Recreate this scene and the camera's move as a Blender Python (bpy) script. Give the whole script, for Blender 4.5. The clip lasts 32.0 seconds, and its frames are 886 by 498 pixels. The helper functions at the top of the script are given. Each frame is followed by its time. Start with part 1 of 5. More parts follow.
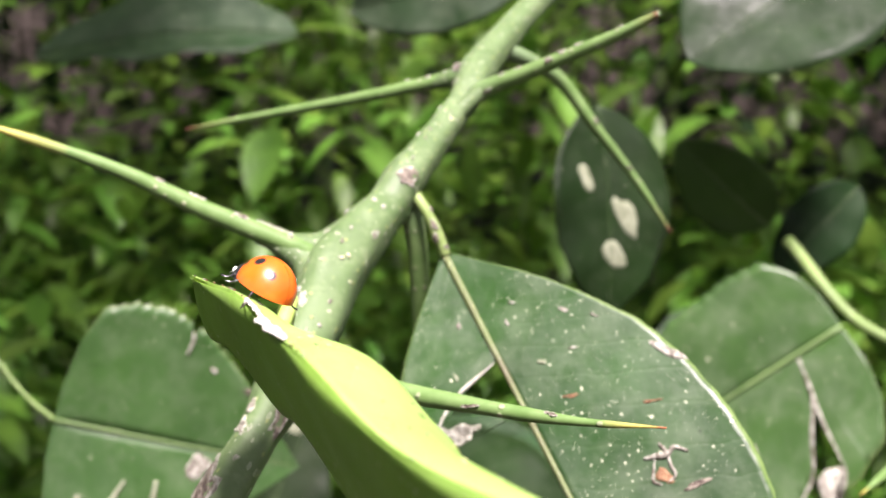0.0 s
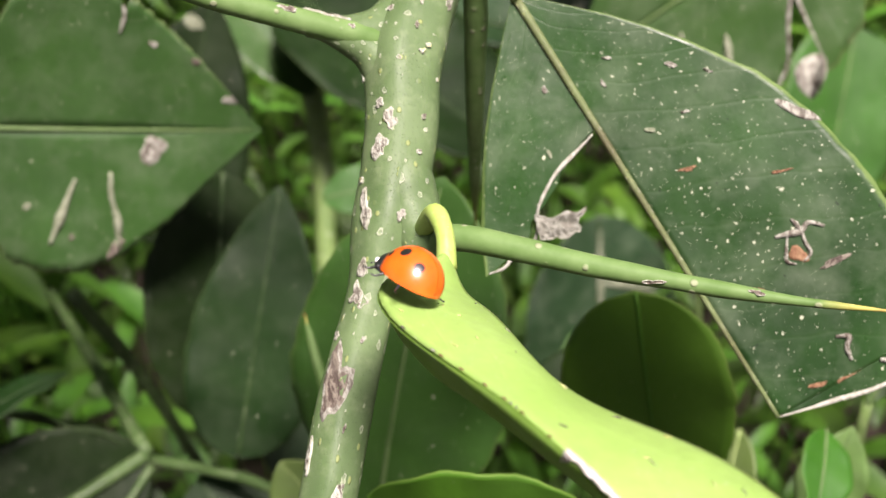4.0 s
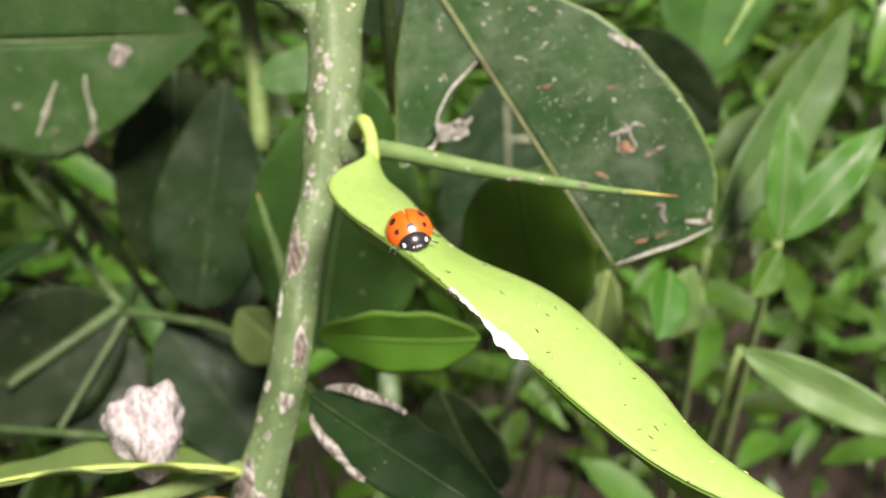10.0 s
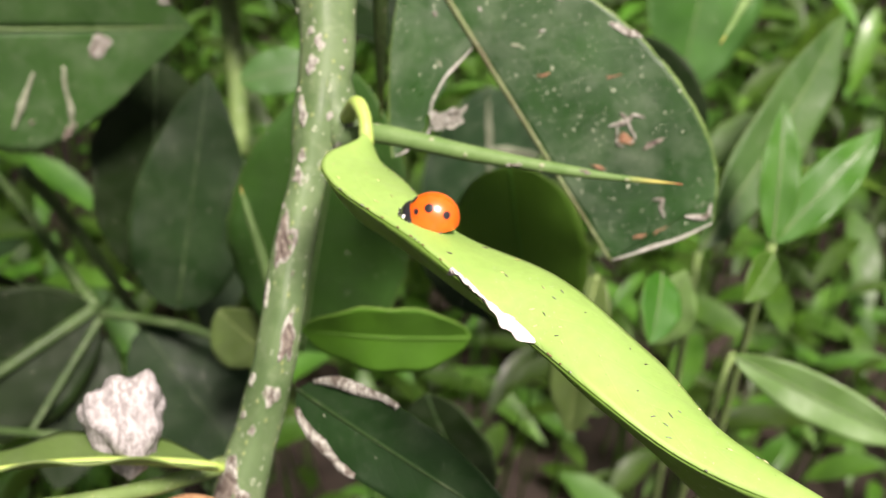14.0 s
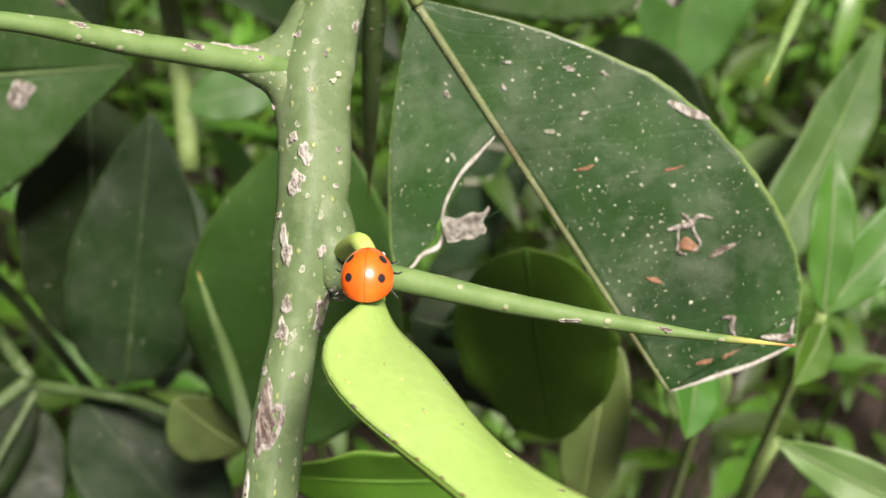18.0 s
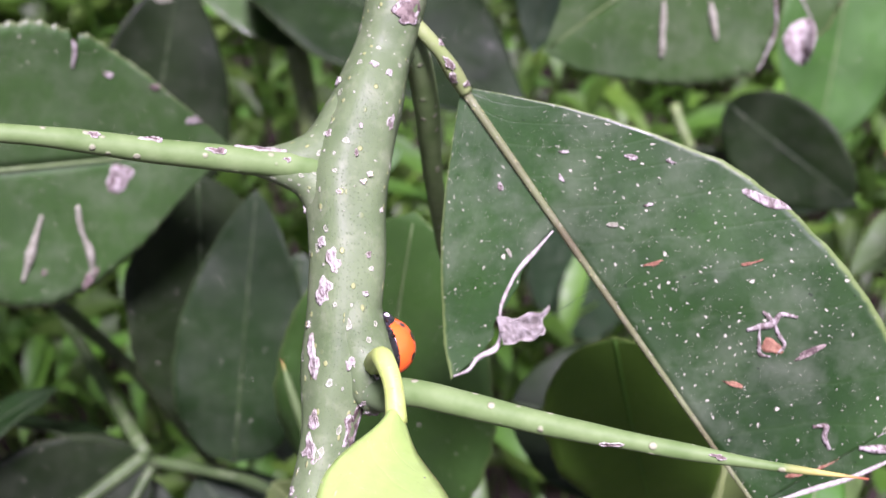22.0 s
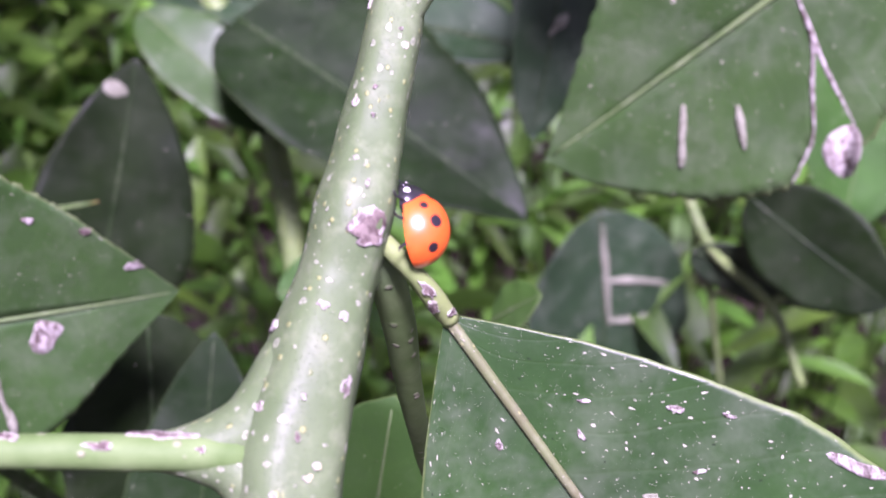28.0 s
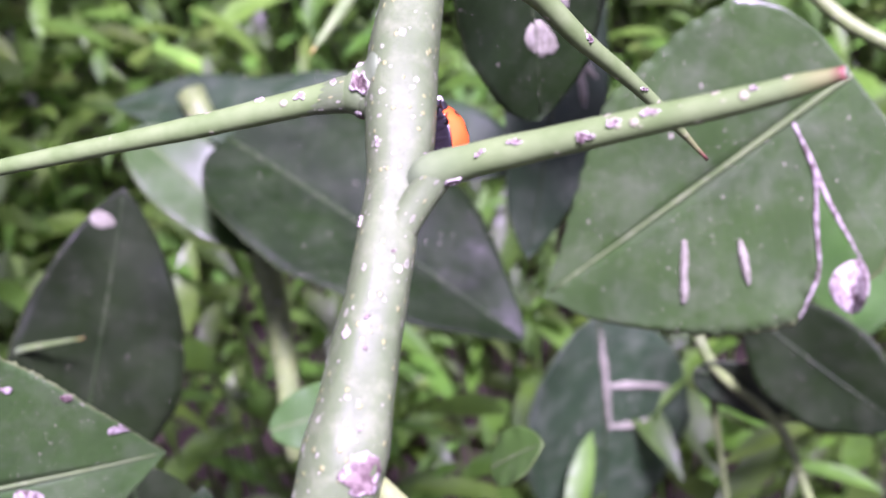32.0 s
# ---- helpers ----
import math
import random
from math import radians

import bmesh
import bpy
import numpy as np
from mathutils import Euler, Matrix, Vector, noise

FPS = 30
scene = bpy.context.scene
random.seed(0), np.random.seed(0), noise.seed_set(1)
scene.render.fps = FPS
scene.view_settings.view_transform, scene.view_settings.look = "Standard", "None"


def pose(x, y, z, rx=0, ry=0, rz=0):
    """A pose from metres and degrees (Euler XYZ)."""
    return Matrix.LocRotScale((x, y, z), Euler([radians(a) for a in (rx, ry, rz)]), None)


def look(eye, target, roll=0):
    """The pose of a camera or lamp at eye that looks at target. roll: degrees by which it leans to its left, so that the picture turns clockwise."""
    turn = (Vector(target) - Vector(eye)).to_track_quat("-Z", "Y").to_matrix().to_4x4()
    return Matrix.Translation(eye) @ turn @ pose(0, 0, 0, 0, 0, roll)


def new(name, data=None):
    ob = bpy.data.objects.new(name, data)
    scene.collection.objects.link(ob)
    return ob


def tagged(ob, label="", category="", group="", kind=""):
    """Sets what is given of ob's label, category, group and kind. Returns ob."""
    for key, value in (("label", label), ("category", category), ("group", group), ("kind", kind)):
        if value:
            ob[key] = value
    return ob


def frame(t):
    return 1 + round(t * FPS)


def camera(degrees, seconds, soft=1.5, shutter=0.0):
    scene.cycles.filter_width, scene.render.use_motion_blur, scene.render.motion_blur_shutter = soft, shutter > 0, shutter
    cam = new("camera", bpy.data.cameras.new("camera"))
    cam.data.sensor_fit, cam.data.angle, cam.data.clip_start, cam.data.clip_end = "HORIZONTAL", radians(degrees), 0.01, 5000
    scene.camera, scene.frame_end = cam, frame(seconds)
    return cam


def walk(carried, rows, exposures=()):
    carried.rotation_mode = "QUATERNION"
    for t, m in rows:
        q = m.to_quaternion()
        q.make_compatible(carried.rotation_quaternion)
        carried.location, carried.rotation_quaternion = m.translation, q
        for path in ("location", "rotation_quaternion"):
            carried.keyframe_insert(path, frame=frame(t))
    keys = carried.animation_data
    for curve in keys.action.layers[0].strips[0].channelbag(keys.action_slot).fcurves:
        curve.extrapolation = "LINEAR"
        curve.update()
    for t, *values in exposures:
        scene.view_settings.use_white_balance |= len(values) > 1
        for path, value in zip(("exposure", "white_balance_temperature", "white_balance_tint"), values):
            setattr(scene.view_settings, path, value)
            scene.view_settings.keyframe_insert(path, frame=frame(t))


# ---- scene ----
cam = camera(40.0, 32.0)
cam.data.dof.use_dof = True
cam.data.dof.focus_distance = 0.110
cam.data.dof.aperture_fstop = 44.0
PATH = [
    (0, (0.00000, 0.00000, 0.50000), (-0.00000, 0.11738, 0.47505), 0.00),
    (0.5, (-0.00796, -0.00282, 0.50781), (-0.00589, 0.11317, 0.47711), 0.59),
    (1, (-0.01209, -0.00196, 0.50623), (-0.00771, 0.11222, 0.46960), -0.29),
    (1.5, (-0.01774, 0.00571, 0.51143), (-0.01033, 0.11723, 0.46775), -0.38),
    (2, (-0.01813, 0.01047, 0.51324), (-0.00847, 0.12022, 0.46568), -1.81),
    (2.5, (-0.02519, 0.01837, 0.51983), (-0.01354, 0.12397, 0.46404), -1.76),
    (3, (-0.02830, 0.02382, 0.52661), (-0.01456, 0.12526, 0.46399), -1.79),
    (3.5, (-0.03067, 0.03429, 0.52844), (-0.01520, 0.13047, 0.45836), -1.72),
    (5.5, (-0.02923, 0.05374, 0.53749), (-0.01302, 0.13562, 0.45127), -0.80),
    (6, (-0.03142, 0.05437, 0.54196), (-0.01496, 0.13300, 0.45282), -0.09),
    (6.5, (-0.03151, 0.05141, 0.55009), (-0.01484, 0.12858, 0.45972), -0.12),
    (7, (-0.03369, 0.04510, 0.55764), (-0.01648, 0.12201, 0.46715), 0.25),
    (7.5, (-0.03571, 0.03791, 0.56472), (-0.01753, 0.11430, 0.47398), 1.07),
    (8, (-0.03705, 0.03561, 0.56792), (-0.01810, 0.11113, 0.47660), 1.13),
    (8.5, (-0.03795, 0.02774, 0.56721), (-0.01850, 0.10401, 0.47663), 1.26),
    (9, (-0.03638, 0.02213, 0.57143), (-0.01637, 0.09848, 0.48104), 0.65),
    (9.5, (-0.03661, 0.01571, 0.56899), (-0.01595, 0.09384, 0.48028), 0.41),
    (10, (-0.03654, 0.01125, 0.56792), (-0.01529, 0.09074, 0.48057), 0.15),
    (10.5, (-0.03548, 0.00704, 0.56807), (-0.01401, 0.08815, 0.48227), 0.06),
    (11, (-0.03657, 0.00153, 0.57402), (-0.01319, 0.08273, 0.48881), 0.35),
    (11.5, (-0.03673, 0.00064, 0.57358), (-0.01288, 0.08158, 0.48826), 0.73),
    (12, (-0.03721, -0.00320, 0.57540), (-0.01405, 0.07798, 0.49011), 0.73),
    (12.5, (-0.03599, 0.00083, 0.57911), (-0.01326, 0.08033, 0.49215), 1.03),
    (13, (-0.03814, -0.00227, 0.57525), (-0.01518, 0.07740, 0.48850), 1.58),
    (13.5, (-0.03787, 0.00331, 0.56552), (-0.01483, 0.08436, 0.48008), 1.51),
    (15.5, (-0.04426, 0.03701, 0.55551), (-0.01448, 0.11235, 0.46698), 5.23),
    (16, (-0.04422, 0.03930, 0.55234), (-0.01429, 0.11646, 0.46545), 4.58),
    (16.5, (-0.04284, 0.04740, 0.55313), (-0.01289, 0.12258, 0.46452), 5.15),
    (17, (-0.04062, 0.05084, 0.55129), (-0.01158, 0.12596, 0.46233), 4.69),
    (17.5, (-0.03824, 0.05586, 0.54947), (-0.00954, 0.13010, 0.45966), 4.73),
    (18, (-0.03498, 0.05721, 0.54856), (-0.00682, 0.13230, 0.45930), 3.52),
    (18.5, (-0.03363, 0.06554, 0.54870), (-0.00650, 0.13964, 0.45829), 3.51),
    (19, (-0.03148, 0.07220, 0.54876), (-0.00615, 0.14478, 0.45661), 3.08),
    (19.5, (-0.03163, 0.07710, 0.54654), (-0.00691, 0.15025, 0.45468), 2.68),
    (20, (-0.03161, 0.07715, 0.54746), (-0.00742, 0.14970, 0.45500), 3.11),
    (20.5, (-0.02849, 0.07298, 0.55014), (-0.00677, 0.14647, 0.45779), 1.66),
    (21, (-0.02460, 0.06217, 0.55104), (-0.00658, 0.14170, 0.46300), -1.94),
    (21.5, (-0.02104, 0.06287, 0.54808), (-0.00752, 0.14584, 0.46244), -5.11),
    (22, (-0.01885, 0.06370, 0.54610), (-0.00655, 0.14649, 0.46011), -5.84),
    (22.5, (-0.01519, 0.06561, 0.54377), (-0.00462, 0.14825, 0.45740), -7.39),
    (23, (-0.01555, 0.06594, 0.54469), (-0.00699, 0.14836, 0.45789), -7.69),
    (23.5, (-0.01716, 0.06770, 0.54390), (-0.00919, 0.15001, 0.45694), -7.50),
    (24, (-0.01833, 0.06545, 0.54417), (-0.01118, 0.14849, 0.45785), -7.33),
    (24.5, (-0.01897, 0.06444, 0.54259), (-0.01186, 0.14749, 0.45626), -7.63),
    (26.5, (-0.01774, 0.07360, 0.54320), (-0.00878, 0.15580, 0.45623), -7.66),
    (27, (-0.01507, 0.08530, 0.54019), (-0.00462, 0.16732, 0.45323), -6.98),
    (27.5, (-0.01283, 0.09460, 0.53711), (-0.00122, 0.17830, 0.45192), -6.60),
    (28, (-0.00969, 0.10033, 0.53607), (0.00352, 0.18506, 0.45213), -6.26),
    (28.5, (-0.00839, 0.10264, 0.53656), (0.00603, 0.18776, 0.45321), -6.12),
    (29, (-0.00863, 0.10163, 0.54217), (0.00687, 0.18916, 0.46157), -6.07),
    (29.5, (-0.00876, 0.10553, 0.54071), (0.00726, 0.19423, 0.46149), -5.93),
    (30, (-0.00811, 0.10613, 0.54031), (0.00767, 0.19486, 0.46107), -5.92),
    (30.5, (-0.00815, 0.10586, 0.53971), (0.00743, 0.19461, 0.46046), -5.90),
    (31, (-0.00843, 0.10647, 0.53912), (0.00649, 0.19530, 0.45983), -6.17),
    (31.5, (-0.00810, 0.10839, 0.53943), (0.00690, 0.19731, 0.46026), -6.35),
    (32, (-0.00659, 0.11263, 0.53999), (0.00876, 0.20204, 0.46143), -6.66),
]
EXPOSURES = [(0.0, 1.86, 6500, 31), (3.0, 1.42, 6600, 29), (6.0, 1.18, 6800, 28), (18.0, 1.18, 6800, 28), (19.0, 1.3, 6400, 40), (20.0, 1.42, 5900, 62), (22.0, 1.48, 5750, 66), (25.0, 1.52, 5700, 67), (28.0, 1.66, 5600, 80), (32.0, 1.92, 5550, 92)]
walk(cam, [(t, look(eye, target, roll)) for t, eye, target, roll in PATH], EXPOSURES)


# ---------------------------------------------------------------- world, sun, exposure
world = bpy.data.worlds.new("world")
scene.world = world
world.use_nodes = True
_wn = world.node_tree.nodes
_sky = _wn.new("ShaderNodeTexSky")
_sky.sky_type = "NISHITA"
_sky.sun_disc = False
_sky.sun_elevation = radians(68)
_sky.sun_rotation = radians(164)
_sky.air_density, _sky.dust_density, _sky.ozone_density = 1.0, 4.0, 1.0
_hsv = _wn.new("ShaderNodeHueSaturation")
_hsv.inputs["Saturation"].default_value = 0.35
world.node_tree.links.new(_sky.outputs[0], _hsv.inputs["Color"])
world.node_tree.links.new(_hsv.outputs[0], _wn["Background"].inputs["Color"])
_wn["Background"].inputs["Strength"].default_value = 0.034

sun_data = bpy.data.lights.new("sun", "SUN")
sun_data.energy = 5.0
sun_data.angle = radians(14)
sun_data.color = (1.0, 0.96, 0.88)
sun = new("sun", sun_data)
SUN_FROM = Vector((0.10, -0.35, 0.93)).normalized()
sun.rotation_mode = "QUATERNION"
sun.rotation_quaternion = SUN_FROM.to_track_quat("Z", "Y")
sun.location = (0, 0, 3)


# ---------------------------------------------------------------- materials
class Nodes:
    """A small builder for node materials."""

    def __init__(self, name):
        self.mat = bpy.data.materials.new(name)
        self.mat.use_nodes = True
        self.tree = self.mat.node_tree
        self.tree.nodes.clear()
        self.out = self.tree.nodes.new("ShaderNodeOutputMaterial")

    def add(self, kind, ins=None, **props):
        n = self.tree.nodes.new("ShaderNode" + kind)
        for k, v in props.items():
            setattr(n, k, v)
        for k, v in (ins or {}).items():
            self.put(n.inputs[k], v)
        return n

    def put(self, socket, v):
        if isinstance(v, bpy.types.NodeSocket):
            self.tree.links.new(v, socket)
        elif isinstance(v, (tuple, list)) and len(v) == 3 and socket.type == "RGBA":
            socket.default_value = (*v, 1)
        else:
            socket.default_value = v

    def math(self, op, a, b=0.0, clamp=False):
        n = self.add("Math", {0: a, 1: b}, operation=op, use_clamp=clamp)
        return n.outputs[0]

    def ramp(self, fac, lo, hi, a=0.0, b=1.0):
        return self.add("MapRange", {"Value": fac, "From Min": lo, "From Max": hi, "To Min": a, "To Max": b}).outputs[0]

    def mix(self, fac, a, b):
        n = self.add("Mix", data_type="RGBA")
        self.put(n.inputs[0], fac)
        self.put(n.inputs[6], a)
        self.put(n.inputs[7], b)
        return n.outputs[2]

    def noise(self, vec, scale, detail=3.0, rough=0.55):
        return self.add("TexNoise", {"Vector": vec, "Scale": scale, "Detail": detail, "Roughness": rough}).outputs[0]

    def finish(self, shader):
        self.tree.links.new(shader, self.out.inputs[0])
        return self.mat


def leaf_material(name, top, dark, vein, glow=0.35, rough=0.38, specks=0.5, bloom=0.35, spec=0.5, vein_n=11.0, vein_mix=0.07, grain=(22.0, 17.0), margin=(0.13, 0.19, 0.05), island=0.0):
    """Leaf: mottled green, side veins, pale margin, pin-prick specks, grey bloom and painted sky sheen; lets light
    through.
    """
    b = Nodes(name)
    tc = b.add("TexCoord")
    obj = tc.outputs["Object"]
    sep = b.add("SeparateXYZ", {0: tc.outputs["UV"]})
    u, v = sep.outputs[0], sep.outputs[1]
    across = b.math("ABSOLUTE", b.math("SUBTRACT", b.math("MULTIPLY", v, 2.0), 1.0))
    rnd = b.add("NewGeometry").outputs["Random Per Island"] if island else b.add("ObjectInfo").outputs["Random"]
    wob = b.noise(obj, 90.0, 2.0)
    big = b.noise(obj, 55.0, 3.0)
    fine = b.noise(obj, 900.0, 2.0)
    phase = b.math("ADD", b.math("SUBTRACT", b.math("MULTIPLY", u, vein_n), b.math("MULTIPLY", across, 2.1)), b.math("MULTIPLY", wob, 0.9))
    saw = b.math("ABSOLUTE", b.math("SUBTRACT", b.math("FRACT", phase), 0.5))
    veins = b.ramp(saw, 0.0, 0.07, 1.0, 0.0)
    base = b.mix(b.ramp(big, 0.3, 0.7), dark, top)
    base = b.mix(b.math("MULTIPLY", b.ramp(fine, 0.35, 0.7), 0.25), base, tuple(c * 0.55 for c in top))
    base = b.mix(b.math("MULTIPLY", veins, vein_mix), base, vein)
    # patchy grey-green over the blade: bloom, plus sky sheen put into the colour
    grey_sheen = b.math("MULTIPLY", b.ramp(b.noise(obj, 140.0, 4.0, 0.7), 0.45, 0.75), bloom)
    base = b.mix(grey_sheen, base, (0.22, 0.26, 0.18))
    uvs = b.add("Mapping", {"Vector": tc.outputs["UV"], "Scale": (*grain, 1.0)}).outputs[0]
    warp = b.add("TexNoise", {"Vector": uvs, "Scale": 2.6, "Detail": 3.0})
    uvs = b.add("VectorMath", {0: uvs, 1: b.add("VectorMath", {0: warp.outputs["Color"], 1: (0.45, 0.45, 0.0)}, operation="MULTIPLY").outputs[0]}, operation="ADD").outputs[0]
    vor = b.add("TexVoronoi", {"Vector": uvs, "Scale": 1.0, "Randomness": 1.0}, voronoi_dimensions="2D")
    pick = b.add("SeparateColor", {0: vor.outputs["Color"]})
    vor3 = b.add("TexVoronoi", {"Vector": uvs, "Scale": 2.3, "Randomness": 1.0}, voronoi_dimensions="2D")
    pick3 = b.add("SeparateColor", {0: vor3.outputs["Color"]})
    rag = b.noise(obj, 1500.0, 3.0, 0.7)
    here = b.ramp(b.noise(obj, 75.0, 2.0), 0.35, 0.6, 0.25, 1.0)

    def fleck(v_, p_, share, size):
        """Ragged flecks of every size: one cell in a few carries one."""
        rad_ = b.math("MULTIPLY", b.math("MULTIPLY", b.math("POWER", p_.outputs[1], 2.0), size), here)
        edge_ = b.math("SUBTRACT", b.math("ADD", v_.outputs["Distance"], b.math("MULTIPLY", b.math("SUBTRACT", rag, 0.5), 0.16)), rad_)
        return b.math("MULTIPLY", b.ramp(edge_, 0.0, 0.025, 1.0, 0.0), b.ramp(p_.outputs[0], 1.0 - share * specks, 1.005 - share * specks), True)

    vor4 = b.add("TexVoronoi", {"Vector": uvs, "Scale": 5.5, "Randomness": 1.0}, voronoi_dimensions="2D")
    pick4 = b.add("SeparateColor", {0: vor4.outputs["Color"]})
    small = b.math("MAXIMUM", fleck(vor3, pick3, 0.5, 0.12), fleck(vor4, pick4, 0.3, 0.12))
    dots = fleck(vor, pick, 0.45, 0.085)
    dots = b.math("MAXIMUM", dots, small)
    base = b.mix(b.math("MULTIPLY", dots, 0.7 if specks > 0 else 0.0), base, (0.50, 0.52, 0.38))
    vor2 = b.add("TexVoronoi", {"Vector": uvs, "Scale": 0.83, "Randomness": 1.0}, voronoi_dimensions="2D")
    pick2 = b.add("SeparateColor", {0: vor2.outputs["Color"]})
    pits = b.math("MULTIPLY", b.ramp(vor2.outputs["Distance"], 0.025, 0.06, 1.0, 0.0), b.ramp(pick2.outputs[1], 0.82, 0.84), True)
    base = b.mix(b.math("MULTIPLY", pits, 0.8 if specks > 0 else 0.0), base, tuple(c * 0.25 for c in dark))
    base = b.mix(b.ramp(b.math("ADD", across, b.math("MULTIPLY", b.math("SUBTRACT", fine, 0.5), 0.03)), 0.972, 0.992, 0.0, 0.65), base, margin)
    hsv = b.add("HueSaturation", {"Hue": b.ramp(rnd, 0, 1, 0.485, 0.515), "Saturation": 1.0, "Value": b.ramp(rnd, 0, 1, 0.84 - 0.5 * island, 1.16 + 0.35 * island), "Color": base})
    base = hsv.outputs[0]
    hgt = b.math("ADD", b.math("MULTIPLY", veins, -0.05), b.math("ADD", b.math("MULTIPLY", big, 0.9), b.math("MULTIPLY", fine, 0.12)))
    bump = b.add("Bump", {"Height": hgt, "Strength": 0.42, "Distance": 0.0007})
    pr = b.add("BsdfPrincipled", {"Base Color": base, "Roughness": b.ramp(b.noise(obj, 95.0, 4.0, 0.65), 0.34, 0.66, rough - 0.10, rough + 0.24), "Specular IOR Level": spec, "Normal": bump.outputs[0]})
    through_col = b.mix(0.5, base, tuple(min(1.0, c * 2.2) for c in vein))
    tr = b.add("BsdfTranslucent", {"Color": through_col, "Normal": bump.outputs[0]})
    sh = b.add("MixShader", {0: glow, 1: pr.outputs[0], 2: tr.outputs[0]})
    return b.finish(sh.outputs[0])


def stem_material(name, light, dark, warts=1.0, pits=1.0, grain=(20.0, 3.0)):
    b = Nodes(name)
    tc = b.add("TexCoord")
    obj = tc.outputs["Object"]
    uvs = b.add("Mapping", {"Vector": tc.outputs["UV"], "Scale": (*grain, 1.0)}).outputs[0]
    big = b.noise(obj, 110.0, 4.0)
    streak = b.noise(b.add("Mapping", {"Vector": obj, "Scale": (1, 1, 1)}).outputs[0], 420.0, 3.0, 0.7)
    base = b.mix(b.ramp(big, 0.32, 0.68), dark, light)
    base = b.mix(b.math("MULTIPLY", b.ramp(streak, 0.5, 0.8), 0.22), base, (0.32, 0.37, 0.23))
    vor = b.add("TexVoronoi", {"Vector": uvs, "Scale": 7.0, "Randomness": 1.0}, voronoi_dimensions="2D")
    pit = b.math("MULTIPLY", b.ramp(vor.outputs["Distance"], 0.08, 0.17, 1.0, 0.0), b.math("MULTIPLY", b.ramp(b.add("SeparateColor", {0: vor.outputs["Color"]}).outputs[1], 0.1, 0.9), 0.45 * pits))
    base = b.mix(pit, base, tuple(c * 0.35 for c in dark))
    vw = b.add("TexVoronoi", {"Vector": uvs, "Scale": 1.7, "Randomness": 1.0}, voronoi_dimensions="2D")
    pk = b.add("SeparateColor", {0: vw.outputs["Color"]})
    edge = b.math("ADD", vw.outputs["Distance"], b.math("MULTIPLY", b.math("SUBTRACT", b.noise(obj, 1800.0), 0.5), 0.45))
    lim = b.math("MULTIPLY", b.math("POWER", pk.outputs[1], 2.0), 0.25)
    inside = b.math("SUBTRACT", edge, lim)
    rim = b.math("MULTIPLY", b.ramp(inside, 0.0, 0.04, 1.0, 0.0), b.ramp(inside, -0.1, -0.04, 0.35, 1.0))
    wart = b.math("MULTIPLY", rim, b.ramp(pk.outputs[0], 0.45, 0.47), True)
    base = b.mix(b.math("MULTIPLY", wart, 0.6 * warts), base, (0.40, 0.44, 0.32))
    vy = b.add("TexVoronoi", {"Vector": uvs, "Scale": 1.9, "Randomness": 1.0}, voronoi_dimensions="2D")
    py = b.add("SeparateColor", {0: vy.outputs["Color"]})
    yel = b.math("MULTIPLY", b.ramp(vy.outputs["Distance"], 0.12, 0.2, 1.0, 0.0), b.ramp(py.outputs[2], 0.8, 0.82), True)
    base = b.mix(b.math("MULTIPLY", yel, 0.35 * warts), base, (0.38, 0.42, 0.14))
    hgt = b.math("ADD", b.math("ADD", b.math("MULTIPLY", wart, 0.9 * warts), b.math("MULTIPLY", yel, 0.7 * warts)), b.math("ADD", b.math("MULTIPLY", pit, -0.6), b.math("MULTIPLY", big, 0.6)))
    bump = b.add("Bump", {"Height": hgt, "Strength": 0.6, "Distance": 0.0003})
    pr = b.add("BsdfPrincipled", {"Base Color": base, "Roughness": b.ramp(big, 0.3, 0.7, 0.42, 0.62), "Specular IOR Level": 0.22, "Normal": bump.outputs[0], "Subsurface Weight": 0.08, "Subsurface Radius": (0.0006, 0.001, 0.0003)})
    return b.finish(pr.outputs[0])


def cork_material(name, pale, brown):
    """Corky scar or dead leaf tissue: pale papery ridges over brown."""
    b = Nodes(name)
    obj = b.add("TexCoord").outputs["Object"]
    n1 = b.noise(b.add("Mapping", {"Vector": obj, "Scale": (1.0, 0.45, 0.45)}).outputs[0], 1500.0, 4.0, 0.7)
    n2 = b.noise(obj, 260.0, 3.0)
    base = b.mix(b.ramp(n1, 0.44, 0.56), brown, pale)
    base = b.mix(b.math("MULTIPLY", b.ramp(n2, 0.45, 0.65), 0.45), base, tuple(0.6 * x + 0.4 * y for x, y in zip(pale, brown)))
    bump = b.add("Bump", {"Height": b.math("ADD", n1, n2), "Strength": 0.9, "Distance": 0.0004})
    pr = b.add("BsdfPrincipled", {"Base Color": base, "Roughness": 0.75, "Specular IOR Level": 0.3, "Normal": bump.outputs[0]})
    return b.finish(pr.outputs[0])


def plain_material(name, a, c, scale=400.0, rough=0.5, spec=0.5, coat=0.0, bump_d=0.0002):
    b = Nodes(name)
    obj = b.add("TexCoord").outputs["Object"]
    n1 = b.noise(obj, scale, 4.0, 0.65)
    base = b.mix(b.ramp(n1, 0.3, 0.7), a, c)
    bump = b.add("Bump", {"Height": n1, "Strength": 0.5, "Distance": bump_d})
    pr = b.add("BsdfPrincipled", {"Base Color": base, "Roughness": rough, "Specular IOR Level": spec, "Normal": bump.outputs[0], "Coat Weight": coat, "Coat Roughness": 0.12})
    return b.finish(pr.outputs[0])


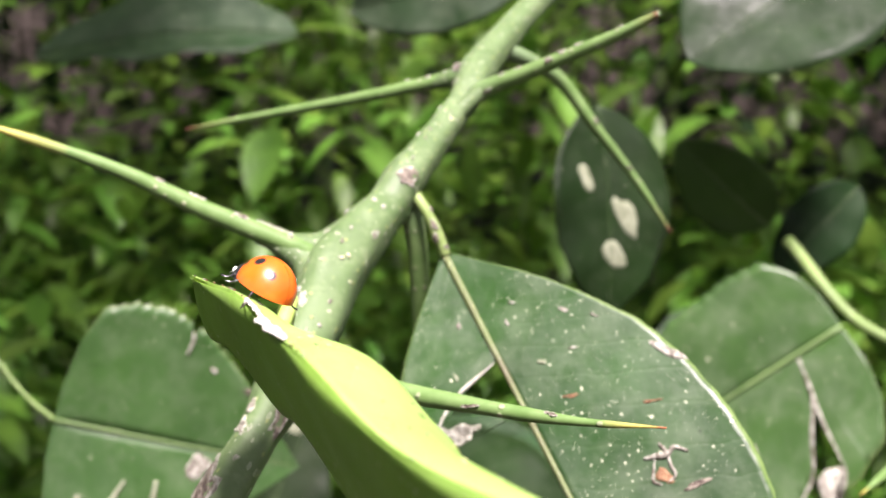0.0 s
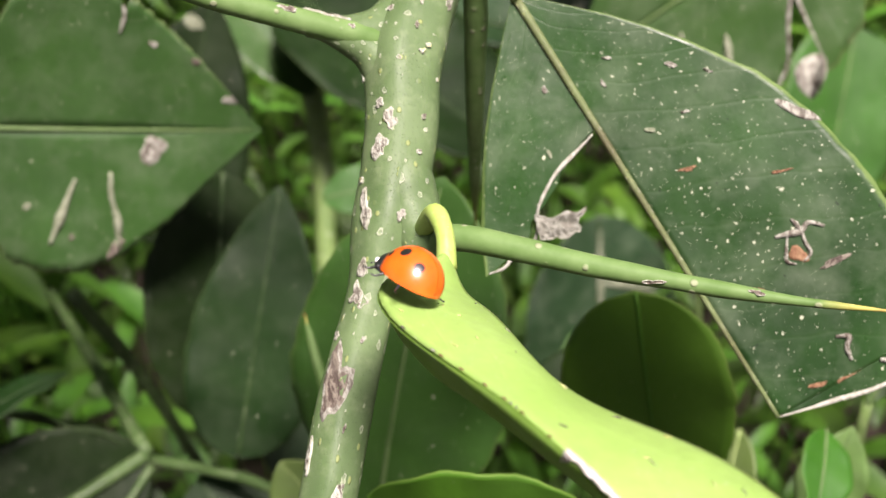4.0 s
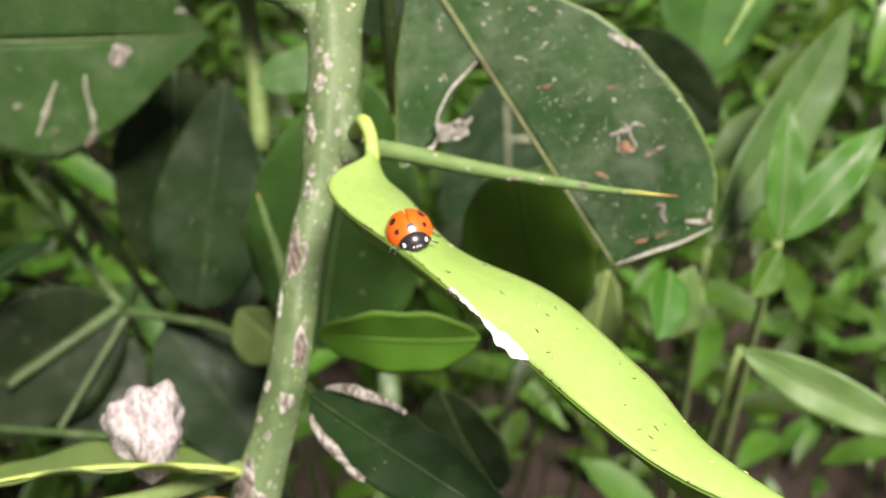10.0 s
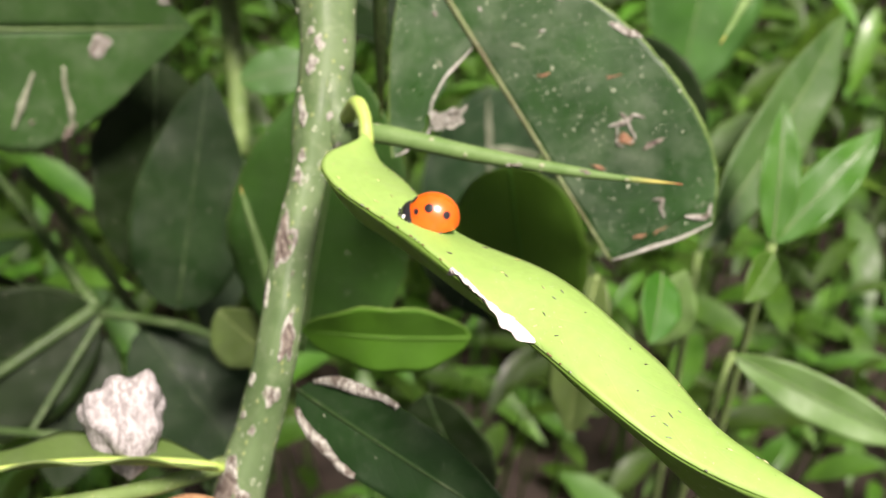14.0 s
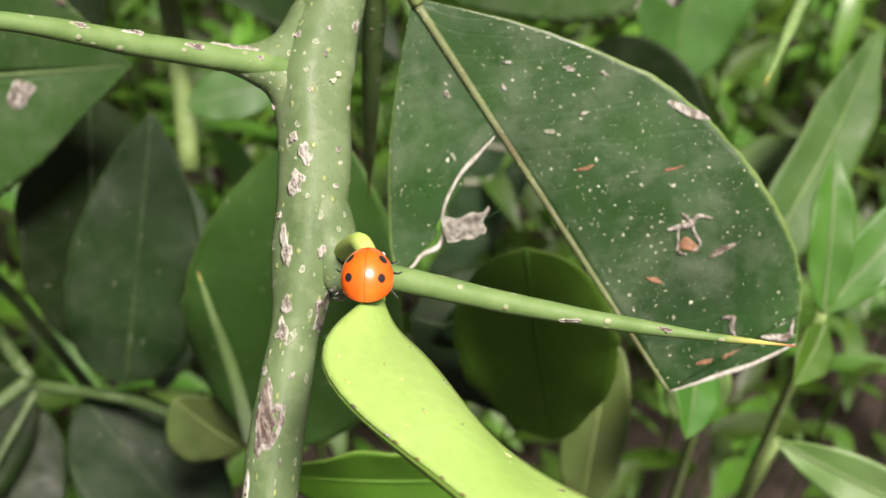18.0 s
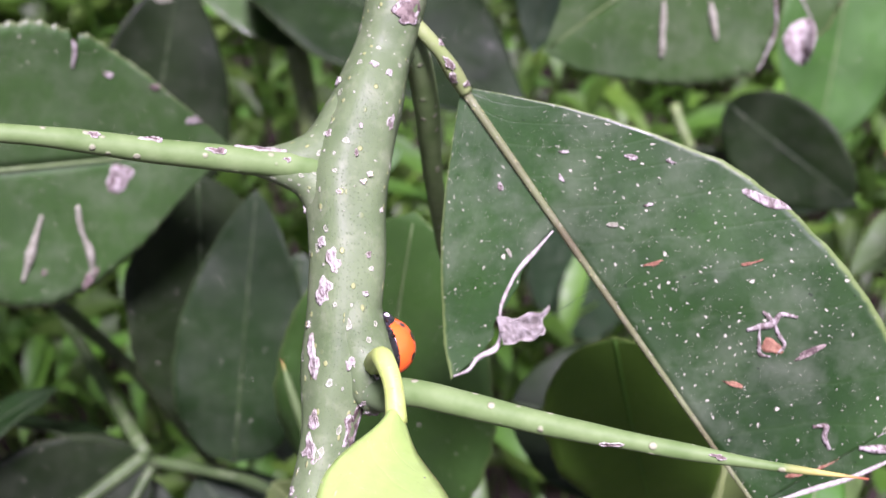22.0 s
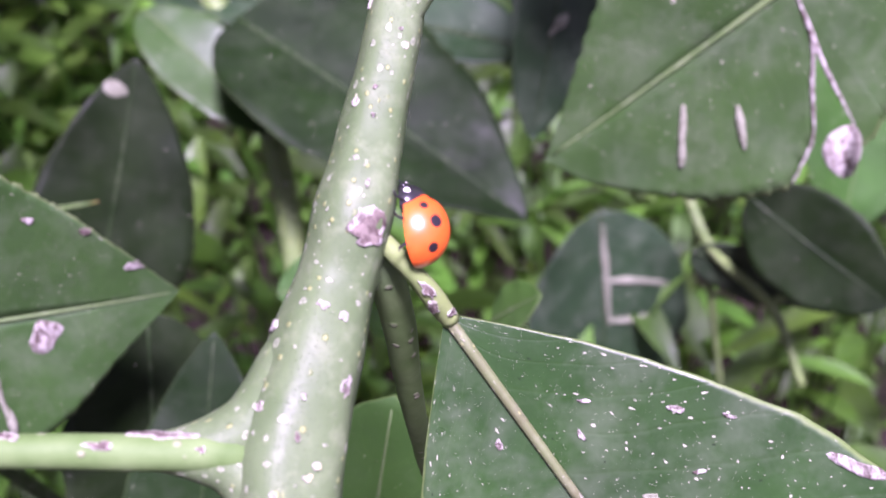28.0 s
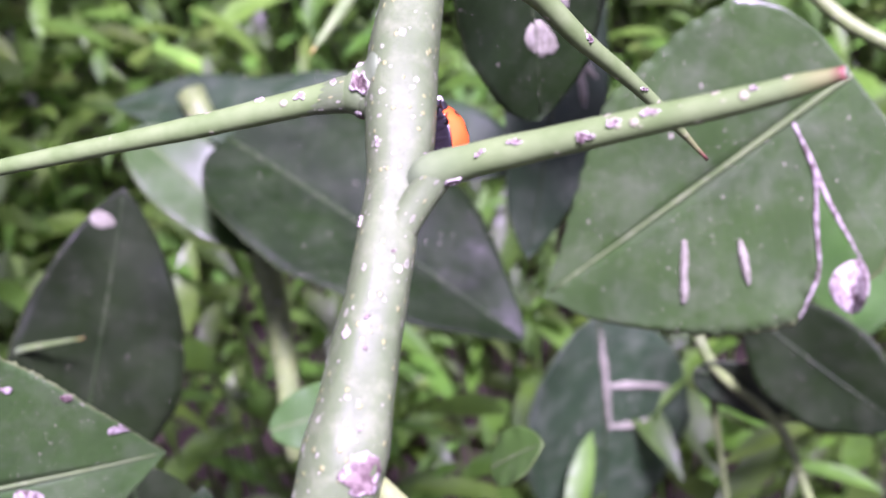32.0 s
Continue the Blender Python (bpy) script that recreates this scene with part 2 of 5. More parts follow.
def thorn_material(name, tip=(0.33, 0.31, 0.075), end=(0.20, 0.075, 0.03)):
    """Green thorn whose last stretch turns yellowish and then brown (UV x runs along it)."""
    b = Nodes(name)
    tc = b.add("TexCoord")
    obj = tc.outputs["Object"]
    u = b.add("SeparateXYZ", {0: tc.outputs["UV"]}).outputs[0]
    n1 = b.noise(obj, 300.0, 3.0)
    base = b.mix(b.ramp(n1, 0.3, 0.7), (0.072, 0.142, 0.036), (0.120, 0.200, 0.068))
    vw = b.add("TexVoronoi", {"Vector": obj, "Scale": 820.0, "Randomness": 1.0})
    pk = b.add("SeparateColor", {0: vw.outputs["Color"]})
    wart = b.math("MULTIPLY", b.ramp(vw.outputs["Distance"], 0.2, 0.34, 1.0, 0.0), b.ramp(pk.outputs[0], 0.76, 0.78), True)
    base = b.mix(b.math("MULTIPLY", wart, 0.75), base, (0.25, 0.27, 0.17))
    uu = b.math("ADD", u, b.math("MULTIPLY", b.math("SUBTRACT", n1, 0.5), 0.06))
    base = b.mix(b.ramp(uu, 0.04, 0.30), (0.112, 0.172, 0.086), base)
    base = b.mix(b.ramp(uu, 0.86, 0.94), base, tip)
    base = b.mix(b.ramp(uu, 0.955, 0.99), base, end)
    bump = b.add("Bump", {"Height": b.math("ADD", n1, wart), "Strength": 0.5, "Distance": 0.0002})
    pr = b.add("BsdfPrincipled", {"Base Color": base, "Roughness": 0.6, "Specular IOR Level": 0.22, "Normal": bump.outputs[0]})
    return b.finish(pr.outputs[0])


def elytra_material(name, spots):
    """Glossy orange-red wing case with round black spots (positions in millimetres on the beetle)."""
    b = Nodes(name)
    obj = b.add("TexCoord").outputs["Object"]
    n1 = b.noise(obj, 500.0, 2.0)
    base = b.mix(b.ramp(n1, 0.3, 0.7), (0.64, 0.088, 0.004), (0.72, 0.125, 0.008))
    sep = b.add("SeparateXYZ", {0: obj})
    ay = b.math("ABSOLUTE", sep.outputs[1])
    fold = b.add("CombineXYZ", {0: sep.outputs[0], 1: ay, 2: sep.outputs[2]}).outputs[0]
    for x, y, r in spots:
        d = b.add("VectorMath", {0: fold, 1: (x * 0.88e-3, y * 0.88e-3, (0.75 + 3.15 * math.sqrt(max(0.0, 1 - ((x + 0.6) / 3.3) ** 2 - (y / 2.8) ** 2))) * 0.88e-3)}, operation="DISTANCE").outputs["Value"]
        d = b.math("ADD", d, b.math("MULTIPLY", b.math("SUBTRACT", b.noise(obj, 1500.0, 2.0), 0.5), 0.0001))
        base = b.mix(b.ramp(d, (r - 0.06) * 0.88e-3, (r + 0.06) * 0.88e-3, 1.0, 0.0), base, (0.012, 0.010, 0.012))
    pits = b.add("TexVoronoi", {"Vector": obj, "Scale": 5000.0})
    bump = b.add("Bump", {"Height": pits.outputs["Distance"], "Strength": 0.12, "Distance": 0.00004})
    pr = b.add("BsdfPrincipled", {"Base Color": base, "Roughness": 0.33, "Specular IOR Level": 0.5, "Normal": bump.outputs[0], "Coat Weight": 0.7, "Coat Roughness": 0.16})
    return b.finish(pr.outputs[0])


M_LEAF = leaf_material("citrus_leaf", (0.0215, 0.060, 0.0105), (0.0075, 0.025, 0.0042), (0.05, 0.09, 0.025), glow=0.14, rough=0.36, spec=0.42, specks=1.0, bloom=0.20)
M_LEAF_MID = leaf_material("citrus_leaf_mid", (0.040, 0.122, 0.018), (0.022, 0.072, 0.010), (0.08, 0.18, 0.04), glow=0.22, rough=0.45, spec=0.3, specks=0.35, bloom=0.05, margin=(0.085, 0.155, 0.035))
M_LEAF_DEEP = leaf_material("citrus_leaf_deep", (0.066, 0.195, 0.015), (0.042, 0.135, 0.009), (0.10, 0.22, 0.04), glow=0.30, rough=0.5, spec=0.25, specks=0.1, bloom=0.02, margin=(0.15, 0.26, 0.05))
# darkened citrus green: the shade on the back leaves is in this colour
M_LEAF_SHADED = leaf_material("citrus_leaf_shaded", (0.0080, 0.0255, 0.0046), (0.0036, 0.0125, 0.0023), (0.016, 0.045, 0.011), glow=0.10, spec=0.14, rough=0.52, specks=0.15, bloom=0.05, margin=(0.030, 0.055, 0.016))
# lighter copy of the mid leaf; sky reflection is put into its green
M_LEAF_SHEEN = leaf_material("citrus_leaf_sky_sheen", (0.040, 0.104, 0.024), (0.022, 0.066, 0.013), (0.09, 0.15, 0.055), glow=0.20, spec=0.4, specks=0.45, bloom=0.20, margin=(0.12, 0.17, 0.06))
# greyed leaf: the blue-grey sheen on back leaves is in its colour
M_LEAF_GREY = leaf_material("citrus_leaf_grey_sheen", (0.020, 0.047, 0.017), (0.010, 0.028, 0.009), (0.04, 0.075, 0.032), glow=0.10, spec=0.30, specks=0.2, bloom=0.16, rough=0.48, margin=(0.045, 0.068, 0.030))
M_YOUNG = leaf_material("young_leaf", (0.355, 0.52, 0.135), (0.28, 0.435, 0.095), (0.45, 0.60, 0.18), glow=0.33, rough=0.45, specks=0.55, bloom=0.16, grain=(70.0, 22.0), margin=(0.30, 0.27, 0.11))
# deeper green for the folded flank and the lower face
M_YOUNG_DEEP = leaf_material("young_leaf_deep_green", (0.20, 0.33, 0.05), (0.15, 0.26, 0.036), (0.24, 0.35, 0.07), glow=0.40, rough=0.5, specks=0.8, bloom=0.1)
M_FRESH = leaf_material("fresh_leaf", (0.085, 0.21, 0.018), (0.050, 0.145, 0.012), (0.15, 0.28, 0.045), glow=0.38, rough=0.4, specks=0.0, bloom=0.06, island=0.3)
M_PALE = leaf_material("pale_leaf", (0.12, 0.21, 0.055), (0.085, 0.16, 0.036), (0.20, 0.29, 0.10), glow=0.32, rough=0.45, specks=0.1, bloom=0.18)
M_SHOOT = leaf_material("shoot_leaf", (0.050, 0.150, 0.012), (0.028, 0.098, 0.007), (0.10, 0.22, 0.03), glow=0.36, rough=0.4, spec=0.35, specks=0.1, bloom=0.04)
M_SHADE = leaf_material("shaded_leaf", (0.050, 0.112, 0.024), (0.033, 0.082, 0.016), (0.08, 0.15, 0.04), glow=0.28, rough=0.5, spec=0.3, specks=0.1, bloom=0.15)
M_WEED = leaf_material("weed_leaf", (0.052, 0.140, 0.010), (0.022, 0.072, 0.006), (0.2, 0.33, 0.06), glow=0.40, rough=0.45, specks=0.0, bloom=0.03, island=1.0)
M_SHRUB = leaf_material("shrub_leaf", (0.125, 0.27, 0.028), (0.060, 0.15, 0.016), (0.18, 0.3, 0.05), glow=0.36, rough=0.45, specks=0.0, bloom=0.03, island=1.0)
M_STEM = stem_material("citrus_stem", (0.100, 0.154, 0.066), (0.062, 0.107, 0.040), grain=(62.0, 9.0))
M_NODE = stem_material("citrus_node", (0.100, 0.154, 0.066), (0.062, 0.107, 0.040), grain=(6.0, 9.0))
M_TWIG = stem_material("citrus_twig", (0.15, 0.23, 0.07), (0.09, 0.15, 0.045), warts=0.6, pits=0.4)
M_YTWIG = stem_material("young_petiole", (0.31, 0.43, 0.10), (0.245, 0.355, 0.075), warts=0.3, pits=0.2)
M_RIB = stem_material("leaf_midrib", (0.105, 0.145, 0.055), (0.075, 0.075, 0.035), warts=0.8, pits=0.5, grain=(30.0, 2.0))
# midrib toned down with the darkened blades, their shade in its colour
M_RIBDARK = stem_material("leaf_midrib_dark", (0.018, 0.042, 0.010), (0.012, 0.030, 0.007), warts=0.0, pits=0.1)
# dark copy of the twig bark, with the shade put into its colour
M_TWIGSHADE = stem_material("shaded_twig", (0.045, 0.085, 0.025), (0.028, 0.055, 0.016), warts=0.1, pits=0.1)
M_RIBMID = stem_material("leaf_midrib_mid", (0.090, 0.150, 0.050), (0.060, 0.110, 0.034), warts=0.1, pits=0.1)
M_RIBPALE = stem_material("leaf_midrib_pale", (0.20, 0.27, 0.09), (0.15, 0.22, 0.07), warts=0.2, pits=0.1)
M_THORN = thorn_material("thorn")
M_THORN_GREEN = thorn_material("green_thorn", (0.15, 0.20, 0.045), (0.33, 0.22, 0.03))
M_THORN_OLD = thorn_material("old_thorn", (0.13, 0.17, 0.055), (0.13, 0.055, 0.035))
M_CORK = cork_material("cork", (0.31, 0.315, 0.265), (0.075, 0.062, 0.046))
M_RIM = cork_material("cork_rim", (0.36, 0.375, 0.31), (0.17, 0.175, 0.125))
M_FLAP = cork_material("dry_tissue", (0.38, 0.39, 0.33), (0.25, 0.245, 0.20))
M_CORKB = cork_material("cork_brown", (0.18, 0.16, 0.125), (0.052, 0.038, 0.030))
M_YSCAB = cork_material("yellow_scab", (0.58, 0.58, 0.30), (0.40, 0.40, 0.14))
M_MINE = cork_material("leaf_mine", (0.22, 0.245, 0.17), (0.13, 0.15, 0.09))
M_RUST = cork_material("rust_spot", (0.22, 0.13, 0.07), (0.13, 0.06, 0.03))
M_PAPER = cork_material("torn_paper", (0.72, 0.71, 0.66), (0.50, 0.47, 0.42))
M_DRY = cork_material("dry_leaf", (0.30, 0.18, 0.085), (0.17, 0.085, 0.04))
M_SILK = cork_material("silk", (0.36, 0.35, 0.33), (0.20, 0.19, 0.175))
M_SOIL = plain_material("soil", (0.016, 0.013, 0.010), (0.036, 0.027, 0.021), scale=60.0, rough=0.9, spec=0.15, bump_d=0.004)
M_ELYTRA = elytra_material("elytra", ((2.0, 0.0, 0.60), (1.35, 1.80, 0.38), (-0.15, 1.75, 0.56), (-2.35, 1.70, 0.48)))
M_BLACK = plain_material("beetle_black", (0.010, 0.010, 0.011), (0.02, 0.02, 0.022), scale=2500.0, rough=0.32, coat=0.4, bump_d=0.00003)
M_WHITE = plain_material("beetle_white", (0.72, 0.72, 0.70), (0.80, 0.80, 0.78), scale=1500.0, rough=0.45, bump_d=0.00003)


# ---------------------------------------------------------------- builders
def part(name, bm, material, parent=None, label=""):
    """One mesh object from a bmesh; materials may be a list."""
    me = bpy.data.meshes.new(name)
    bm.normal_update()
    bm.to_mesh(me)
    bm.free()
    for m in material if isinstance(material, (list, tuple)) else [material]:
        me.materials.append(m)
    me.polygons.foreach_set("use_smooth", [True] * len(me.polygons))
    ob = new(name, me)
    if parent is not None:
        ob.parent = parent
    if label:
        ob["label"] = label
    return ob


def thing(name, label, category, group="", kind="", at=(0, 0, 0)):
    ob = new(name)
    ob.empty_display_size = 0.01
    ob.location = at
    return tagged(ob, label, category, group, kind)


def spline(points, n):
    """Catmull-Rom through the control points, n samples."""
    p = [Vector(q) for q in points]
    if len(p) == 2:
        return [p[0].lerp(p[1], i / (n - 1)) for i in range(n)]
    p = [p[0] * 2 - p[1]] + p + [p[-1] * 2 - p[-2]]
    segs = len(p) - 3
    out = []
    for i in range(n):
        s = i / (n - 1) * segs
        k = min(int(s), segs - 1)
        t = s - k
        a, b, c, d = p[k:k + 4]
        out.append(0.5 * ((2 * b) + (c - a) * t + (2 * a - 5 * b + 4 * c - d) * t * t + (3 * b - a - 3 * c + d) * t ** 3))
    return out


def profile_at(values, f):
    s = max(0.0, min(1.0, f)) * (len(values) - 1)
    k = min(int(s), len(values) - 2)
    t = s - k
    t = t * t * (3 - 2 * t)
    return values[k] * (1 - t) + values[k + 1] * t


REF = Vector((0.0, -0.62, 0.78))


def frames(pts, ref=REF):
    out = []
    for i, p in enumerate(pts):
        t = (pts[min(i + 1, len(pts) - 1)] - pts[max(i - 1, 0)]).normalized()
        n = ref - t * ref.dot(t)
        if n.length < 1e-4:
            n = Vector((1, 0, 0)) - t * t.x
        n.normalize()
        out.append((p, t, n, t.cross(n)))
    return out


def tube(points, radii, n=24, sides=10, ridge=0.0, lobes=5, wobble=0.0, closed=True, seed=0):
    """A tapered tube along a spline; ridge gives the angled section of a green citrus twig."""
    bm = bmesh.new()
    uvl = bm.loops.layers.uv.new("UVMap")
    fr = frames(spline(points, n))
    rings = []
    for i, (p, t, nn, bb) in enumerate(fr):
        f = i / (n - 1)
        r = profile_at(radii, f)
        ring = []
        for k in range(sides):
            a = 2 * math.pi * k / sides
            rr = r * (1 + ridge * math.cos(lobes * a + 1.3 * f * 3) * 0.5)
            if wobble:
                rr *= 1 + wobble * noise.noise((p + nn * math.cos(a) * r + bb * math.sin(a) * r) * 260 + Vector((seed * 7.3, 0, 0)))
            ring.append(bm.verts.new(p + (nn * math.cos(a) + bb * math.sin(a)) * rr))
        rings.append(ring)
    for i in range(n - 1):
        for k in range(sides):
            k2 = (k + 1) % sides
            f = bm.faces.new((rings[i][k], rings[i][k2], rings[i + 1][k2], rings[i + 1][k]))
            for lp, uv in zip(f.loops, ((i, k), (i, k + 1), (i + 1, k + 1), (i + 1, k))):
                lp[uvl].uv = (uv[0] / (n - 1), uv[1] / sides)
    if closed:
        bm.faces.new(rings[0][::-1])
        bm.faces.new(rings[-1])
    return bm


def oval(x):
    """Half-width of a citrus leaf along its length, 0 to 1."""
    return (max(x, 0.0) ** 0.62) * (max(1 - x, 0.0) ** 0.72) / 0.3945


def ovate(x):
    """Broad near the stalk with nearly straight edges to a sharp tip."""
    return (max(x, 0.0) ** 0.5) * (max(1 - x, 0.0) ** 0.85) / 0.4627


def lance(x):
    return (max(x, 0.0) ** 0.8) * (max(1 - x, 0.0) ** 0.95) / 0.297


class Leaf:
    """A leaf blade as a surface over (u along, v across -1..1), with its own frame from base, tip and one edge point."""

    def __init__(self, base, tip, side, width=None, shape=oval, arch=0.04, fold=8.0, fold_left=None, ripple=0.012, waves=3.0, twist=0.0, bow=0.0, serrate=0.0, seed=0):
        self.base, tip, side = Vector(base), Vector(tip), Vector(side)
        self.length = (tip - self.base).length
        self.ax = (tip - self.base).normalized()
        off = side - self.base
        off -= self.ax * off.dot(self.ax)
        self.half = width / 2 if width else off.length
        self.ay = off.normalized()
        self.az = self.ax.cross(self.ay).normalized()
        if self.az.dot(Vector((0, -0.5, 0.8))) < 0:
            self.ay, self.az = -self.ay, -self.az
        self.shape, self.arch, self.ripple, self.waves = shape, arch, ripple, waves
        self.fold = (math.tan(radians(fold if fold_left is None else fold_left)), math.tan(radians(fold)))
        self.twist, self.bow, self.serrate, self.seed = radians(twist), bow, serrate, seed

    def point(self, u, v, lift=0.0):
        w = self.half * self.shape(u)
        if self.serrate:
            s = u * 34 + 0.4 * math.sin(u * 50 + self.seed)
            w *= 1 + self.serrate * ((s % 1.0) - 0.5) * min(1, 8 * u) * (abs(v) ** 6)
        y = w * v
        z = self.arch * self.length * 4 * u * (1 - u) + abs(y) * self.fold[1 if v > 0 else 0]
        z += self.ripple * self.length * (abs(v) ** 2) * math.sin(self.waves * 6.28 * u + self.seed * 1.7 + (0 if v > 0 else 2.0)) * min(1, 6 * u) * min(1, 6 * (1 - u))
        z += lift
        if self.twist:
            a = self.twist * (u - 0.5)
            y, z = y * math.cos(a) - z * math.sin(a), y * math.sin(a) + z * math.cos(a)
        y += self.bow * self.length * 4 * u * (1 - u)
        return self.base + self.ax * (self.length * u) + self.ay * y + self.az * z

    def blade(self, nu=36, nv=12, thick=0.00035, u0=0.0, u1=1.0, left=None, right=None):
        """left and right: functions of u giving the (inner, outer) kept stretch of each half, in 0..1."""
        bm = bmesh.new()
        uvl = bm.loops.layers.uv.new("UVMap")
        halves = [(-1, left), (1, right)] if (left or right) else [(0, None)]
        for side, keep in halves:
            top, bot = [], []
            for i in range(nu + 1):
                u = u0 + (u1 - u0) * i / nu
                rt, rb = [], []
                if side == 0:
                    vs = [-1 + 2 * j / nv for j in range(nv + 1)]
                else:
                    a, b = keep(u) if keep else (0.0, 1.0)
                    m = max(nv // 2, 3)
                    vs = [(a + (b - a) * j / m) * side for j in range(m + 1)]
                    if side < 0:
                        vs = vs[::-1]
                for v in vs:
                    rt.append((bm.verts.new(self.point(u, v)), u, v))
                    rb.append((bm.verts.new(self.point(u, v, -thick)), u, v))
                top.append(rt)
                bot.append(rb)
            n = len(top[0])

            def quad(c):
                try:
                    f = bm.faces.new([q[0] for q in c])
                except ValueError:
                    return
                for lp, q in zip(f.loops, c):
                    lp[uvl].uv = (q[1], q[2] * 0.5 + 0.5)

            for i in range(nu):
                for j in range(n - 1):
                    quad((top[i][j], top[i + 1][j], top[i + 1][j + 1], top[i][j + 1]))
                    quad((bot[i][j + 1], bot[i + 1][j + 1], bot[i + 1][j], bot[i][j]))
                quad((top[i][0], bot[i][0], bot[i + 1][0], top[i + 1][0]))
                quad((top[i][n - 1], top[i + 1][n - 1], bot[i + 1][n - 1], bot[i][n - 1]))
            for j in range(n - 1):
                quad((top[0][j], top[0][j + 1], bot[0][j + 1], bot[0][j]))
                quad((top[nu][j + 1], top[nu][j], bot[nu][j], bot[nu][j + 1]))
        return bm

    def rib(self, r0=0.0007, r1=0.0002, u1=0.97, n=20, proud=0.0001):
        return tube([self.point(0.0 + u1 * i / 9, 0.0, proud) for i in range(10)], (r0, r0 * 0.75, r1), n, 7)

    def patch(self, u, v, lu, lv, turn=0.0, seed=0, lift=0.00012, arms=0.35, n=14):
        """An irregular scab lying on the blade; lu and lv are half sizes in metres."""
        bm = bmesh.new()
        rnd = random.Random(seed)
        rad = [1 + arms * (rnd.random() - 0.5) * 2 for _ in range(n)]
        rad = [(rad[k] * 2 + rad[(k + 1) % n] + rad[k - 1]) / 4 for k in range(n)]
        w = max(self.half * self.shape(u), 1e-4)
        ct, st = math.cos(radians(turn)), math.sin(radians(turn))

        def at_(rf, k, up):
            a = 2 * math.pi * k / n
            x, y = lu * rf * math.cos(a) * rad[k % n], lv * rf * math.sin(a) * rad[k % n]
            x, y = x * ct - y * st, x * st + y * ct
            return bm.verts.new(self.point(min(max(u + x / self.length, 0.001), 0.999), max(-1, min(1, v + y / w)), up))

        mid = at_(0, 0, lift * 0.5)
        r1 = [at_(0.6, k, lift * (0.6 + 0.8 * rnd.random())) for k in range(n)]
        r2 = [at_(0.92, k, lift * 1.3) for k in range(n)]
        r3 = [at_(1.08, k, -0.00005) for k in range(n)]
        for k in range(n):
            j = (k + 1) % n
            bm.faces.new((mid, r1[k], r1[j]))
            bm.faces.new((r1[k], r2[k], r2[j], r1[j]))
            bm.faces.new((r2[k], r3[k], r3[j], r2[j]))
        return bm

    def streak(self, uv, width, lift=0.0001):
        """A winding raised line on the blade through (u, v) control points (a leaf-miner's track or torn edge)."""
        pts = spline([Vector((a, b, 0)) for a, b in uv], 22)
        return tube([self.point(p.x, p.y, lift) for p in pts], (width * 0.5, width, width * 0.8, width * 0.4), 22, 6, wobble=0.5, seed=len(uv))


def full_leaf(parent, leaf, mat, rib_mat, nu=30, nv=10, rib=0.0007, stalk=None, stalk_mat=None, label="", **keep):
    """Blade with its midrib and, where given, its stalk."""
    blade = part("leaf", leaf.blade(nu, nv, **keep), mat, parent, label)
    part("midrib", leaf.rib(rib, rib * 0.3), rib_mat, blade)
    if stalk:
        part("petiole", tube(stalk, (rib * 1.25, rib * 1.1, rib * 1.2), 12, 7), stalk_mat or rib_mat, blade)
    return blade


# ---------------------------------------------------------------- ground
def make_ground():
    bm = bmesh.new()
    n = 70
    vs = {}
    for i in range(n + 1):
        for j in range(n + 1):
            a, b = i / n * 2 - 1, j / n * 2 - 1
            x, y = math.copysign(abs(a) ** 3 * 60, a), math.copysign(abs(b) ** 3 * 60, b) + 0.5
            z = 0.02 * noise.noise((x * 3, y * 3, 0)) + 0.008 * noise.noise((x * 14, y * 14, 3)) if abs(x) < 4 and abs(y) < 4 else 0
            vs[i, j] = bm.verts.new((x, y, z))
    for i in range(n):
        for j in range(n):
            bm.faces.new((vs[i, j], vs[i + 1, j], vs[i + 1, j + 1], vs[i, j + 1]))
    g = part("ground", bm, M_SOIL)
    tagged(g, "dark brown garden soil under the weeds", "ground", "", "structure")


make_ground()


